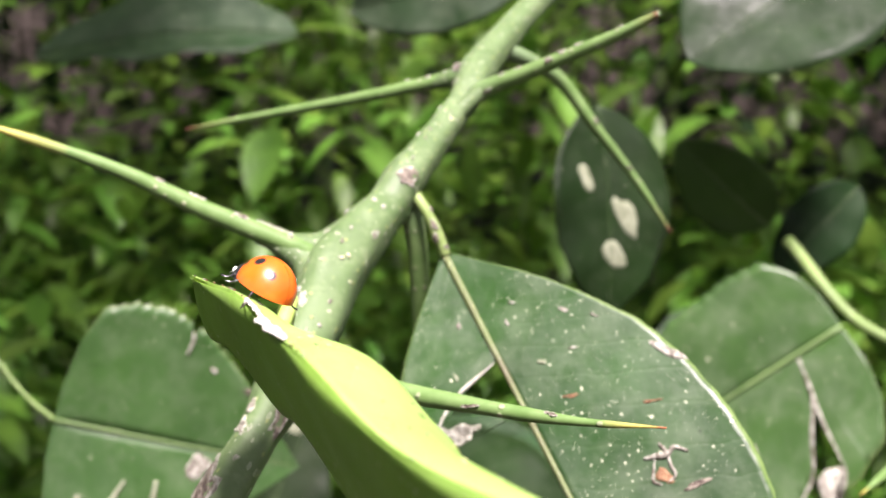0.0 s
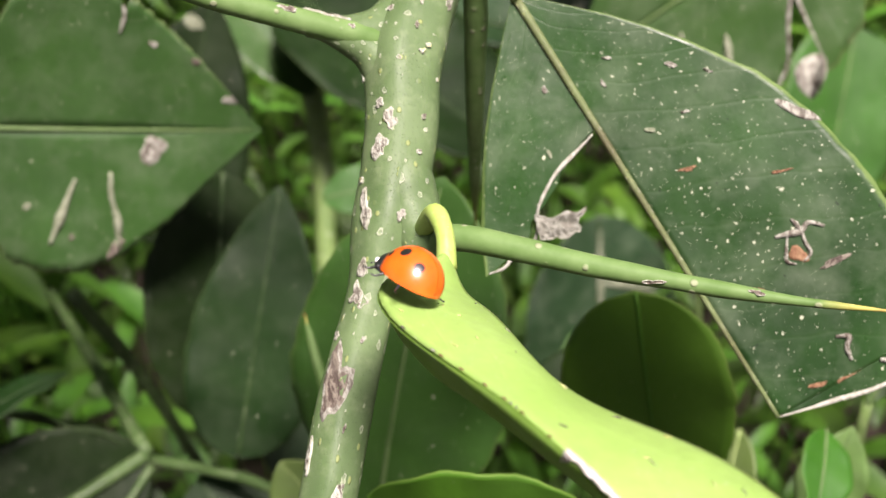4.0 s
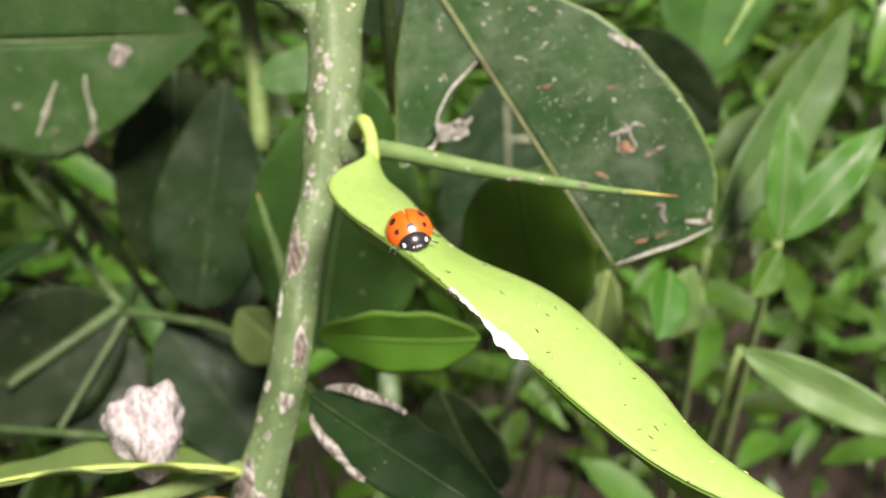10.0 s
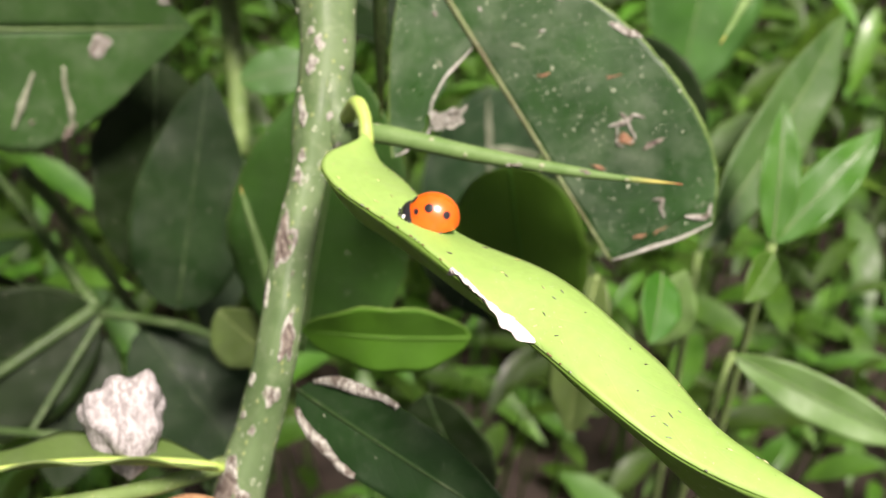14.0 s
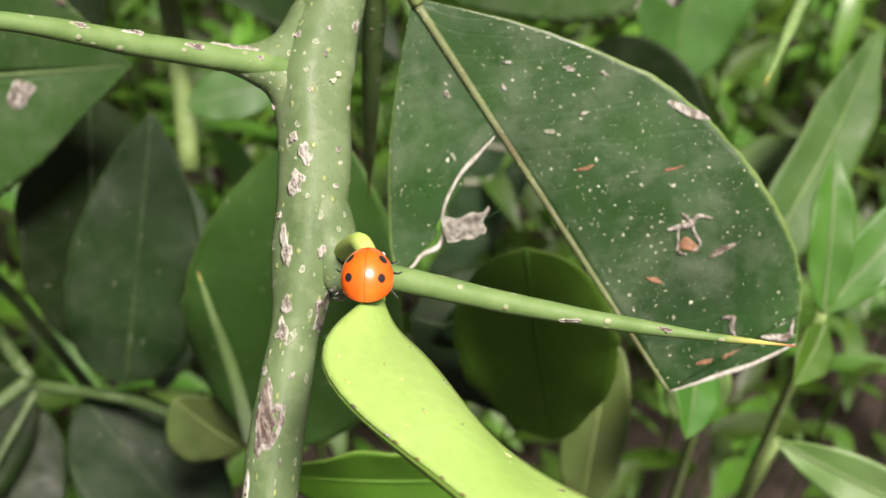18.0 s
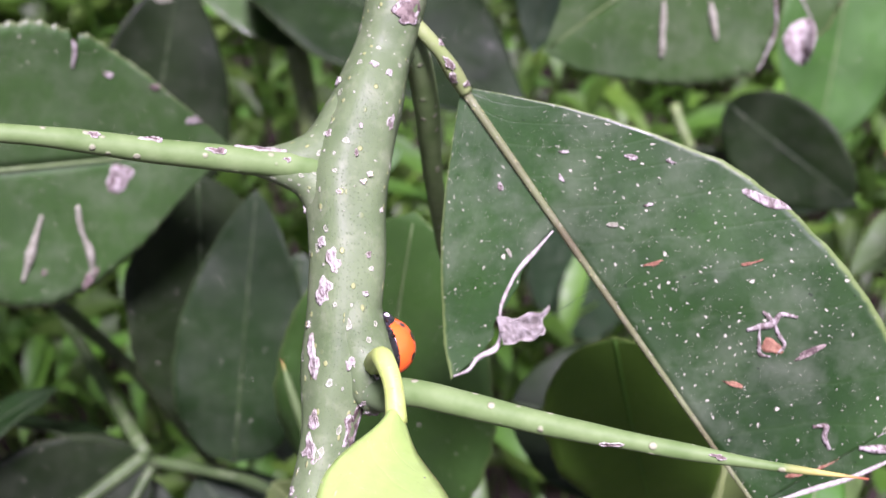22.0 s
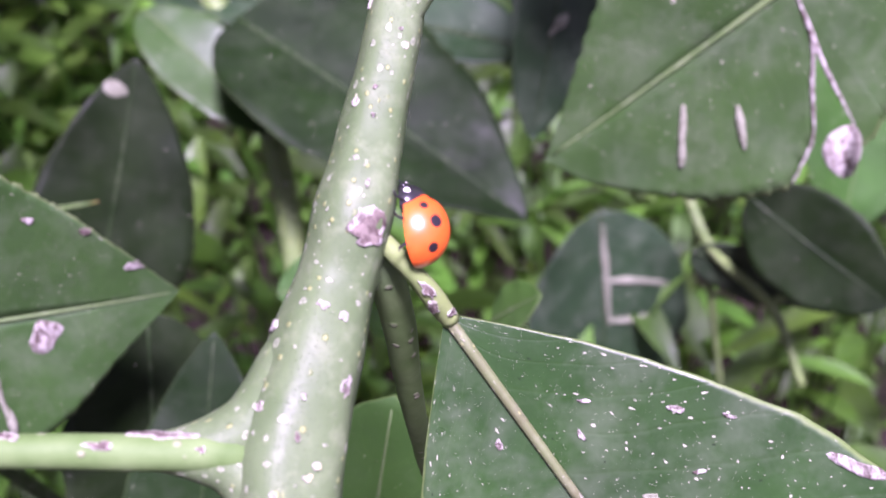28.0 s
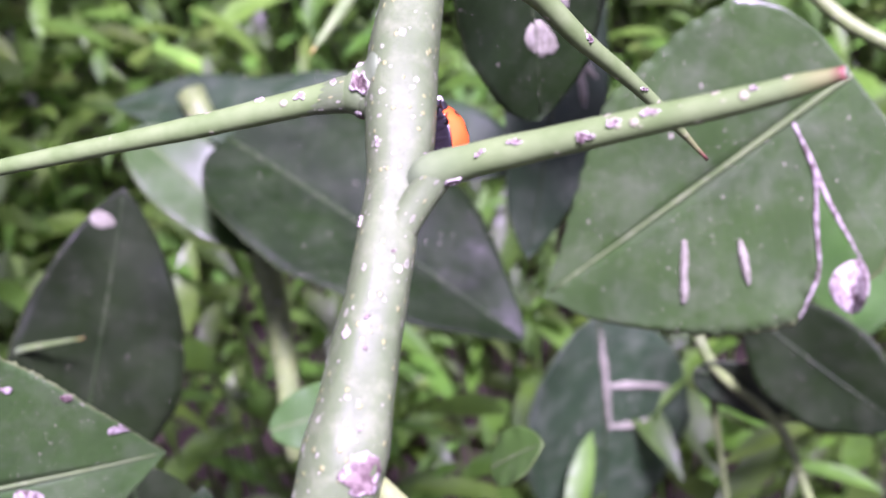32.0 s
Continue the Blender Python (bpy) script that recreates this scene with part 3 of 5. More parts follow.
def weed_mesh(count, box, seed, size=(0.018, 0.05), width=0.2, zr=(0.0, 0.16), upright=0.35, stalks=0.5, spread=0.0):
    """Many small pointed leaves on thin stalks, joined; each leaf is a folded, arched blade."""
    rnd = random.Random(seed)
    verts, faces, uvs = [], [], []
    for _ in range(count):
        x, y = rnd.uniform(box[0], box[1]), rnd.uniform(box[2], box[3])
        x, y = x + rnd.gauss(0, spread), y + abs(rnd.gauss(0, spread))
        h = rnd.uniform(*zr)
        L = rnd.uniform(*size)
        W = L * width * rnd.uniform(0.7, 1.3)
        ang = rnd.uniform(0, 6.283)
        el = rnd.gauss(upright, 0.45)
        d = Vector((math.cos(ang) * math.cos(el), math.sin(ang) * math.cos(el), math.sin(el)))
        s = d.cross(Vector((0, 0, 1))).normalized()
        nrm = s.cross(d)
        o = Vector((x, y, h))
        k0 = len(verts)
        rows = 5
        for i in range(rows + 1):
            f = i / rows
            w = W * lance(f) * 0.5
            c = o + d * (L * f) - Vector((0, 0, 1)) * (L * 0.35 * f * f) + nrm * 0.0
            verts += [c + s * w + nrm * w * 0.3, c, c - s * w + nrm * w * 0.3]
            uvs += [(f, 1), (f, 0.5), (f, 0)]
        for i in range(rows):
            a = k0 + i * 3
            faces += [(a, a + 1, a + 4, a + 3), (a + 1, a + 2, a + 5, a + 4)]
        if rnd.random() < stalks:
            k1 = len(verts)
            foot = Vector((x + rnd.uniform(-0.02, 0.02), y + rnd.uniform(-0.02, 0.02), -0.01))
            for q in (foot, o):
                verts += [q + Vector((0.0007, 0, 0)), q + Vector((-0.0005, 0.0006, 0)), q + Vector((-0.0005, -0.0006, 0))]
                uvs += [(0.5, 0.5)] * 3
            for k in range(3):
                j = (k + 1) % 3
                faces.append((k1 + k, k1 + j, k1 + 3 + j, k1 + 3 + k))
    return verts, faces, uvs


def weed_object(name, data, mat, label, category):
    verts, faces, uvs = data
    me = bpy.data.meshes.new(name)
    me.from_pydata([tuple(v) for v in verts], [], faces)
    uvl = me.uv_layers.new(name="UVMap")
    idx = np.empty(len(me.loops), dtype=np.int32)
    me.loops.foreach_get("vertex_index", idx)
    uvl.data.foreach_set("uv", np.array(uvs, dtype=np.float32)[idx].ravel())
    me.polygons.foreach_set("use_smooth", [True] * len(me.polygons))
    me.materials.append(mat)
    ob = new(name, me)
    return tagged(ob, label, category, "", "stuff")


weed_object("weeds", weed_mesh(17000, (-0.9, 1.1, 0.2, 1.7), 5, size=(0.018, 0.055), width=0.25, zr=(0.0, 0.2), spread=0.12), M_WEED, "dense bright green weeds with small pointed leaves on the soil", "weeds")
weed_object("weeds", weed_mesh(2200, (-0.9, 1.1, 0.35, 1.5), 6, size=(0.03, 0.07), zr=(0.0, 0.22), width=0.16), M_FRESH, "longer fresh green weed blades among the small ones", "weeds")


def shrub_mesh(clumps, seed):
    """Clumps of small leaves with dark gaps between them, thinning out upward."""
    rnd = random.Random(seed)
    v, f, u = [], [], []
    for _ in range(clumps):
        cx, cy, cz = rnd.uniform(-1.3, 1.5), rnd.uniform(0.75, 2.2), rnd.uniform(0.05, 1.25)
        r = rnd.uniform(0.05, 0.13)
        a, b_, c = weed_mesh(rnd.randint(30, 60), (cx - r, cx + r, cy - r, cy + r), rnd.random(), size=(0.025, 0.06), zr=(cz - r, cz + r), width=0.4, upright=0.1, stalks=0.0)
        k = len(v)
        v += [q if q.z > -0.005 else Vector((q.x, q.y, cz)) for q in a]
        f += [tuple(i + k for i in q) for q in b_]
        u += c
    return v, f, u


weed_object("undergrowth", shrub_mesh(620, 9), M_SHRUB, "shrubs of small green leaves behind the weeds", "undergrowth")
weed_object("undergrowth", weed_mesh(9000, (-2.6, 2.8, 1.6, 3.2), 12, spread=0.3, size=(0.06, 0.14), zr=(0.0, 1.7), width=0.45), M_LEAF_SHADED, "dark green thicket in the distance", "undergrowth")


# two leaf clumps added above the view, only to shade the left side
weed_object("citrus_crown", weed_mesh(300, (-0.55, -0.03, 0.2, 0.75), 21, size=(0.05, 0.08), zr=(0.66, 0.84), width=0.55, upright=0.0, stalks=0.0), M_LEAF_MID, "unseen leaves added overhead to shade the bush", "tree crown")
weed_object("citrus_crown", weed_mesh(240, (-0.40, -0.09, -0.02, 0.18), 22, size=(0.05, 0.08), zr=(0.70, 0.82), width=0.55, upright=0.0, stalks=0.0), M_LEAF_MID, "unseen leaves added overhead to shade the lower left", "tree crown")


# ---------------------------------------------------------------- the main twig
STEM = [(-0.0522, 0.0881, 0.3850), (-0.0458, 0.0961, 0.3980), (-0.0401, 0.1038, 0.4094), (-0.0380, 0.1080, 0.4180), (-0.0337, 0.1128, 0.4263),
        (-0.0296, 0.1180, 0.4357), (-0.0259, 0.1261, 0.4428), (-0.0219, 0.1340, 0.4488), (-0.0185, 0.1409, 0.4543), (-0.0160, 0.1472, 0.4597),
        (-0.0142, 0.1546, 0.4643), (-0.0107, 0.1607, 0.4680), (-0.0077, 0.1657, 0.4709), (-0.0054, 0.1688, 0.4743), (-0.0029, 0.1738, 0.4768),
        (-0.0001, 0.1792, 0.4800), (0.0027, 0.1850, 0.4831), (0.0043, 0.1890, 0.4855), (0.0056, 0.1934, 0.4878), (0.0088, 0.2011, 0.4911),
        (0.0135, 0.2109, 0.4956), (0.0200, 0.2249, 0.5006), (0.0300, 0.2449, 0.5050)]
STEM_R = (0.0046, 0.0045, 0.0045, 0.0035, 0.0030, 0.0028, 0.0028, 0.0025, 0.0037, 0.0037, 0.0042, 0.0037, 0.0030, 0.0030, 0.0026, 0.0023, 0.0022, 0.0027, 0.0029, 0.0026, 0.0023, 0.0022, 0.0020)


class Limb:
    """A twig or thorn: spline, radii, and scabs that lie on its bark."""

    def __init__(self, points, radii, n):
        self.points, self.radii, self.n = points, radii, n
        self.fr = frames(spline(points, n))
        self.total = sum((self.fr[i + 1][0] - self.fr[i][0]).length for i in range(n - 1))

    def point(self, f, a, lift=0.0):
        """f along the limb 0..1, a degrees round it from its upper side."""
        s = max(0.0, min(1.0, f)) * (self.n - 1)
        k = min(int(s), self.n - 2)
        t = s - k
        p, q = self.fr[k], self.fr[k + 1]
        c, n, b = p[0].lerp(q[0], t), p[2].lerp(q[2], t), p[3].lerp(q[3], t)
        r = profile_at(self.radii, f) * 1.02 + lift
        return c + (n * math.cos(radians(a)) + b * math.sin(radians(a))) * r

    def patch(self, f, a, lf, la, turn=0, seed=0, lift=0.00013, n=18, arms=0.6):
        """A corky scab with a raised broken rim, half sizes in metres."""
        bm = bmesh.new()
        rnd = random.Random(seed)
        rad = [1 + arms * (rnd.random() - 0.5) * 2 for _ in range(n)]
        rad = [(rad[k] * 2 + rad[(k + 1) % n] + rad[k - 1]) / 4 for k in range(n)]
        r = profile_at(self.radii, f)
        ct, st = math.cos(radians(turn)), math.sin(radians(turn))

        def at_(rf, k, up):
            ang = 2 * math.pi * k / n
            x, y = lf * rf * math.cos(ang) * rad[k % n], la * rf * math.sin(ang) * rad[k % n]
            x, y = x * ct - y * st, x * st + y * ct
            return bm.verts.new(self.point(f + x / self.total, a + math.degrees(y / r), up))

        mid = at_(0, 0, lift * 0.2)
        r0 = [at_(0.35, k, lift * (0.1 + 0.9 * rnd.random())) for k in range(n)]
        r1 = [at_(0.74, k, lift * (0.1 + 0.9 * rnd.random())) for k in range(n)]
        r2 = [at_(0.93, k, lift * (0.7 + 0.8 * rnd.random())) for k in range(n)]
        r3 = [at_(1.06, k, -0.00012) for k in range(n)]
        for k in range(n):
            j = (k + 1) % n
            bm.faces.new((mid, r0[k], r0[j]))
            bm.faces.new((r0[k], r1[k], r1[j], r0[j]))
            if rnd.random() < 0.8:
                bm.faces.new((r1[k], r2[k], r2[j], r1[j])).material_index = 1
            else:
                bm.faces.new((r1[k], r2[k], r2[j], r1[j]))
            bm.faces.new((r2[k], r3[k], r3[j], r2[j])).material_index = 1
        return bm


branch = thing("citrus_branch", "thorny green citrus branch with scarred grey-green bark and chewed leaves", "branch")
STEM_LIMB = Limb(STEM, STEM_R, 200)
stem = part("stem", tube(STEM, STEM_R, 200, 32, ridge=0.07, lobes=5, wobble=0.05), M_STEM, branch, "scarred grey-green stem")
# scabs: along the stem, degrees round it, half length and half width in mm, turn
SCABS = [
    (0.4188, -42, 0.63, 0.72, 0, "w"),
    (0.4088, -22, 1.16, 0.89, 0, "w"),
    (0.3950, -34, 1.25, 0.90, 0, "w"),
    (0.3613, -46, 1.80, 0.63, 0, "w"),
    (0.3600, 14, 0.63, 0.63, 0, "w"),
    (0.3312, -34, 0.99, 0.81, 0, "w"),
    (0.3175, -34, 1.26, 0.90, 0, "w"),
    (0.4725, -42, 0.55, 0.64, 0, "w"),
    (0.4900, 46, 1.30, 0.42, 0, "w"),
    (0.5088, -70, 0.76, 0.47, 0, "w"),
    (0.5212, -6, 0.47, 0.75, 0, "w"),
    (0.4800, 2, 0.32, 0.41, 0, "w"),
    (0.4475, 22, 0.45, 0.50, 0, "y"),
    (0.4125, 30, 0.36, 0.36, 0, "w"),
    (0.4637, 6, 0.36, 0.36, 0, "w"),
    (0.4412, -10, 0.40, 0.36, 0, "w"),
    (0.4525, 30, 0.41, 0.36, 0, "y"),
    (0.3950, 30, 0.40, 0.36, 0, "w"),
    (0.4338, 54, 0.37, 0.32, 0, "y"),
    (0.3312, 50, 2.04, 0.82, 0, "b"),
    (0.4400, -94, 0.93, 0.74, 0, "w"),
    (0.3775, -66, 0.45, 0.36, 0, "y"),
    (0.5763, 27, 1.75, 1.70, 0, "b"),
    (0.6488, -38, 0.50, 0.43, 0, "w"),
    (0.6837, 30, 0.51, 0.40, 0, "y"),
    (0.7100, 58, 0.33, 0.59, 0, "w"),
    (0.7188, 38, 0.52, 0.52, 0, "y"),
    (0.7488, 54, 0.76, 0.68, 0, "w"),
    (0.5188, 22, 0.67, 0.47, 0, "w"),
    (0.7562, -42, 0.83, 0.26, 0, "w"),
    (0.6425, -2, 0.35, 0.28, 0, "b"),
    (0.6587, -10, 0.28, 0.28, 0, "b"),
    (0.6138, -14, 0.31, 0.24, 0, "w"),
    (0.6913, 14, 0.22, 0.22, 0, "w"),
    (0.6012, 10, 0.48, 0.17, 0, "w"),
    (0.7063, -78, 0.60, 0.22, 0, "w"),
    (0.2775, -34, 2.52, 1.26, 0, "b"),
    (0.3300, -30, 0.88, 0.78, 0, "w"),
    (0.3162, -18, 0.97, 0.97, 0, "w"),
    (0.3000, -66, 0.49, 0.39, 0, "w"),
    (0.3000, 2, 0.39, 0.29, 0, "w"),
    (0.3588, -42, 1.28, 0.49, 0, "w"),
    (0.3600, 26, 0.49, 0.44, 0, "w"),
    (0.2637, 6, 0.39, 0.29, 0, "b"),
    (0.2512, -62, 1.47, 0.44, 0, "w"),
    (0.2288, 22, 1.72, 0.86, 0, "b"),
    (0.2025, 18, 1.34, 0.94, 0, "w"),
    (0.2087, -58, 0.94, 0.74, 0, "w"),
    (0.2425, 18, 0.79, 0.59, 0, "w"),
    (0.1875, -54, 0.68, 0.61, 0, "w"),
    (0.1313, -14, 4.59, 2.60, 0, "b"),
    (0.2050, -10, 0.89, 0.59, 0, "w"),
    (0.1812, -18, 0.75, 0.60, 0, "w"),
]
for k, (f_, a_, lf_, la_, turn_, kind_) in enumerate(SCABS):
    part("scab", STEM_LIMB.patch(f_, a_, lf_ * (1.1e-3 if lf_ > 1.2 else 0.85e-3), la_ * (1.0e-3 if lf_ > 1.2 else 0.62e-3), turn_, k + 1, 0.00014, arms=0.95), {"w": [M_CORK, M_RIM], "b": [M_CORKB, M_CORK], "y": [M_YSCAB, M_RIM]}[kind_], stem)


def thorn(points, radii, parent, label="", sides=14, scabs=(), mat=M_THORN):
    ob = part("thorn", tube(points, radii, 60, sides, wobble=0.05), mat, parent, label)
    lb = Limb(points, radii, 60)
    for k, (f, a, lf, la, m) in enumerate(scabs):
        part("scab", lb.patch(f, a, lf * 0.75e-3, la * 0.75e-3, 0, k + 3, 0.00014, arms=1.0), [M_CORKB, M_RIM], ob)
    return ob


thorn([(-0.0148, 0.1556, 0.4640), (-0.0170, 0.1553, 0.4659), (-0.0193, 0.1548, 0.4674), (-0.0317, 0.1547, 0.4727), (-0.0426, 0.1541, 0.4780), (-0.0600, 0.1537, 0.4842)], (0.0010, 0.0021, 0.0019, 0.0015, 0.00138, 0.0013, 0.0012, 0.0011, 0.0009, 0.0007, 0.0002), branch,
      scabs=[(0.28, 60, 1.3, 0.5, M_CORK), (0.36, 70, 1.6, 0.6, M_CORK), (0.46, 60, 1.8, 0.5, M_CORK), (0.52, 20, 0.7, 0.4, M_CORK), (0.60, 50, 1.4, 0.5, M_CORK), (0.42, 10, 0.5, 0.35, M_CORK), (0.7, 30, 0.9, 0.4, M_CORK), (0.16, 95, 1.2, 0.9, M_CORK)])
thorn([(-0.0172, 0.1372, 0.4530), (-0.0148, 0.1342, 0.4548), (-0.0124, 0.1323, 0.4568), (-0.0007, 0.1250, 0.4569), (0.0124, 0.1176, 0.4572), (0.0218, 0.1123, 0.4583)], (0.0014, 0.0016, 0.00145, 0.0013, 0.0011, 0.0008, 0.0004, 0.0001), branch,
      scabs=[(0.3, 20, 0.5, 0.35, M_CORK), (0.66, 40, 0.7, 0.3, M_CORKB), (0.78, -10, 0.5, 0.25, M_CORK)])
thorn([(-0.0056, 0.1682, 0.4735), (-0.0036, 0.1690, 0.4640), (-0.0030, 0.1722, 0.4465), (-0.0018, 0.1780, 0.4204)], (0.0016, 0.0016, 0.0015, 0.0014, 0.0012, 0.0009, 0.0001), branch, mat=M_THORN_GREEN)
thorn([(0.0032, 0.1846, 0.4834), (0.0065, 0.1833, 0.4856), (0.0126, 0.1800, 0.4883), (0.0191, 0.1761, 0.4913), (0.0253, 0.1721, 0.4944), (0.0295, 0.1692, 0.4969)], (0.0006, 0.0015, 0.0013, 0.00115, 0.00105, 0.00095, 0.0008, 0.00045), branch, mat=M_THORN_OLD,
      scabs=[(0.22, 70, 0.9, 0.4, M_CORKB), (0.3, 0, 0.4, 0.25, M_CORK), (0.37, -15, 0.5, 0.25, M_CORK), (0.5, 25, 0.6, 0.5, M_CORKB), (0.55, 0, 0.7, 0.4, M_CORKB), (0.62, -15, 0.8, 0.35, M_CORKB), (0.8, -20, 0.5, 0.2, M_CORK)])
thorn([(0.0048, 0.1935, 0.4870), (0.0020, 0.1944, 0.4863), (-0.0012, 0.1957, 0.4857), (-0.0115, 0.1991, 0.4833), (-0.0299, 0.2051, 0.4795), (-0.0448, 0.2097, 0.4765)], (0.0034, 0.0022, 0.0014, 0.00115, 0.0010, 0.0008, 0.0006, 0.0001), branch, mat=M_THORN_OLD,
      scabs=[(0.135, 5, 3.7, 1.25, M_CORKB), (0.13, 100, 3.2, 1.0, M_CORKB), (0.15, -90, 3.2, 1.0, M_CORKB), (0.32, 30, 0.9, 0.4, M_CORK), (0.42, 10, 1.0, 0.5, M_CORK), (0.5, 40, 0.6, 0.3, M_CORK)])
thorn([(0.0088, 0.2011, 0.4911), (0.0192, 0.2076, 0.4856), (0.0255, 0.2084, 0.4778), (0.0329, 0.2100, 0.4686), (0.0403, 0.2104, 0.4581)], (0.0015, 0.0013, 0.0011, 0.0009, 0.0007, 0.0002), branch, mat=M_THORN_OLD,
      scabs=[(0.5, 0, 0.8, 0.4, M_CORK), (0.72, 10, 0.6, 0.3, M_CORK)])


# the swollen node that carries the young leaf and the thorn below it
NODE = Limb([(-0.0156, 0.1345, 0.4531), (-0.0158, 0.1358, 0.4533), (-0.0164, 0.1395, 0.4542), (-0.0168, 0.1440, 0.4574), (-0.0160, 0.1475, 0.4600)], (0.0010, 0.0019, 0.0024, 0.0030, 0.0033, 0.0033, 0.0030), 40)
node = part("node", tube(NODE.points, NODE.radii, 40, 22, ridge=0.03, wobble=0.08), M_NODE, stem, "swollen node with a pale leaf scar")
for k, (f_, a_, lf_, la_, m_) in enumerate(((0.14, -20, 0.5, 0.35, M_YSCAB), (0.16, 10, 0.6, 0.4, M_YSCAB), (0.10, 35, 0.4, 0.4, M_CORKB), (0.13, -60, 0.4, 0.4, M_CORK), (0.34, 15, 0.7, 0.45, M_CORK), (0.06, 0, 0.3, 0.6, M_CORKB), (0.15, 150, 0.6, 0.4, M_YSCAB), (0.16, 120, 0.5, 0.35, M_YSCAB), (0.30, 140, 0.7, 0.4, M_CORK), (0.13, -120, 0.5, 0.4, M_YSCAB), (0.15, -150, 0.4, 0.4, M_CORKB))):
    part("scab", NODE.patch(f_, a_, lf_ * 1e-3, la_ * 1e-3, 0, k + 70, 0.0003, arms=1.0), [m_, M_RIM], node)


# fillets where the thorns spring from the stem
for pts_, rad_ in (
        ([(-0.0062, 0.1668, 0.4704), (-0.0118, 0.1610, 0.4678), (-0.0172, 0.1566, 0.4664), (-0.0240, 0.1549, 0.4690)], (0.0022, 0.0029, 0.0024, 0.0012)),
        ([(-0.0150, 0.1490, 0.4600), (-0.0162, 0.1530, 0.4634), (-0.0190, 0.1548, 0.4662), (-0.0235, 0.1548, 0.4688)], (0.0030, 0.0028, 0.0018, 0.0010)),
        ([(0.0056, 0.1934, 0.4878), (0.0045, 0.1913, 0.4863), (0.0020, 0.1944, 0.4863), (-0.0034, 0.1963, 0.4851)], (0.0018, 0.0020, 0.0016, 0.0009)),
        ([(-0.0001, 0.1792, 0.4800), (0.0027, 0.1820, 0.4826), (0.0065, 0.1833, 0.4856), (0.0089, 0.1820, 0.4867)], (0.0011, 0.0013, 0.0012, 0.0007))):
    part("fillet", tube(pts_, rad_, 30, 20, wobble=0.04), M_NODE, stem)


# the chewed mature leaf
BIG_W = ((0.0, 0.03), (0.046, 0.145), (0.131, 0.35), (0.2, 0.50), (0.274, 0.634), (0.382, 0.81), (0.45, 0.885), (0.521, 0.945), (0.627, 0.995), (0.76, 1.01), (0.872, 0.985), (0.944, 0.92), (1.0, 0.83), (1.054, 0.735), (1.2, 0.4))


def big_shape(u):
    """Broad leaf, widest past its middle, its point bitten off."""
    for (a, p), (c, q) in zip(BIG_W, BIG_W[1:]):
        if u <= c:
            return p + (q - p) * max(0.0, u - a) / (c - a)
    return 0.4


BIG = Leaf((0.0003, 0.1650, 0.4640), (0.0232, 0.1300, 0.4262), (0.0392, 0.1365, 0.4425), width=0.0448, shape=big_shape, arch=0.008, fold=1.5, fold_left=1.5, ripple=0.004, waves=2.0, seed=3)
if BIG.ay.dot(Vector((1, 0, 0))) < 0:
    BIG.ay, BIG.az = -BIG.ay, -BIG.az


def tear(x, k=0.0):
    return 0.018 * math.sin(x * 9 + k) + 0.012 * math.sin(x * 23 + k * 2) + 0.007 * math.sin(x * 51 + k)


def big_left(u):
    """Left half: whole as far as the bite, then only the outer lobe."""
    if u < 0.31:
        return 0.0, 1.0
    if u < 0.448:
        f = (u - 0.31) / 0.138
        inner = 0.06 + 0.62 * min(1.0, f / 0.72) ** 0.8 + (0.30 * max(0.0, (f - 0.82) / 0.18) ** 1.5 if f > 0.82 else 0) + tear(u * 5) * 1.3
        return min(inner, 0.995), 1.0
    return 0.0, 0.012


big = part("leaf", BIG.blade(130, 44, u0=0.0, u1=1.0, left=big_left, right=lambda u: (0.0, 1.0 + tear(u * 2, 1.0) * 0.25)), M_LEAF, branch, "large dark green leaf, chewed and speckled white")
part("leaf_end", BIG.blade(24, 30, u0=1.0001, u1=1.054, left=lambda u: (0.0, 0.004), right=lambda u: (min(0.985, max(0.0, (u - 1.0) * 14.5 + tear(u * 9) * 0.7 * min(1.0, (u - 1.0) * 90))), 0.99)), M_LEAF, big, "ragged bitten leaf end")
part("midrib", BIG.rib(0.00052, 0.00026, 1.0, 34), M_RIB, big, "scabby pale midrib")
part("petiole", tube([(-0.0052, 0.1682, 0.4738), (-0.0020, 0.1657, 0.4695), (0.0004, 0.1650, 0.4640)], (0.0010, 0.00078, 0.00078, 0.00095, 0.0008), 24, 12, wobble=0.1), M_RIBPALE, big)
PET = Limb([(-0.0052, 0.1682, 0.4738), (-0.0020, 0.1657, 0.4695), (0.0004, 0.1650, 0.4640)], (0.0010, 0.00078, 0.00078, 0.00095, 0.0008), 24)
for k, (f_, a_, lf_, la_) in enumerate(((0.62, 10, 0.9, 0.35), (0.78, 40, 0.7, 0.4), (0.9, -30, 0.5, 0.4), (0.45, -40, 0.4, 0.25))):
    part("scab", PET.patch(f_, a_, lf_ * 1e-3, la_ * 1e-3, 0, k + 40, 0.0001, arms=1.0), [M_CORKB, M_RIM], big)
part("torn_edge", BIG.streak([(0.315, -0.05), (0.328, -0.22), (0.343, -0.40), (0.378, -0.56), (0.420, -0.63)], 0.00025), M_FLAP, big, "dry whitish torn edge")
part("torn_edge", BIG.streak([(0.420, -0.62), (0.444, -0.68), (0.440, -0.80), (0.450, -0.88), (0.444, -0.98)], 0.00030), M_FLAP, big, "dry whitish torn edge")
part("torn_edge", BIG.streak([(1.0, 0.01), (1.014, 0.18), (1.026, 0.36), (1.043, 0.60), (1.05, 0.80), (1.054, 0.97)], 0.00030), M_FLAP, big, "dry whitish torn edge")


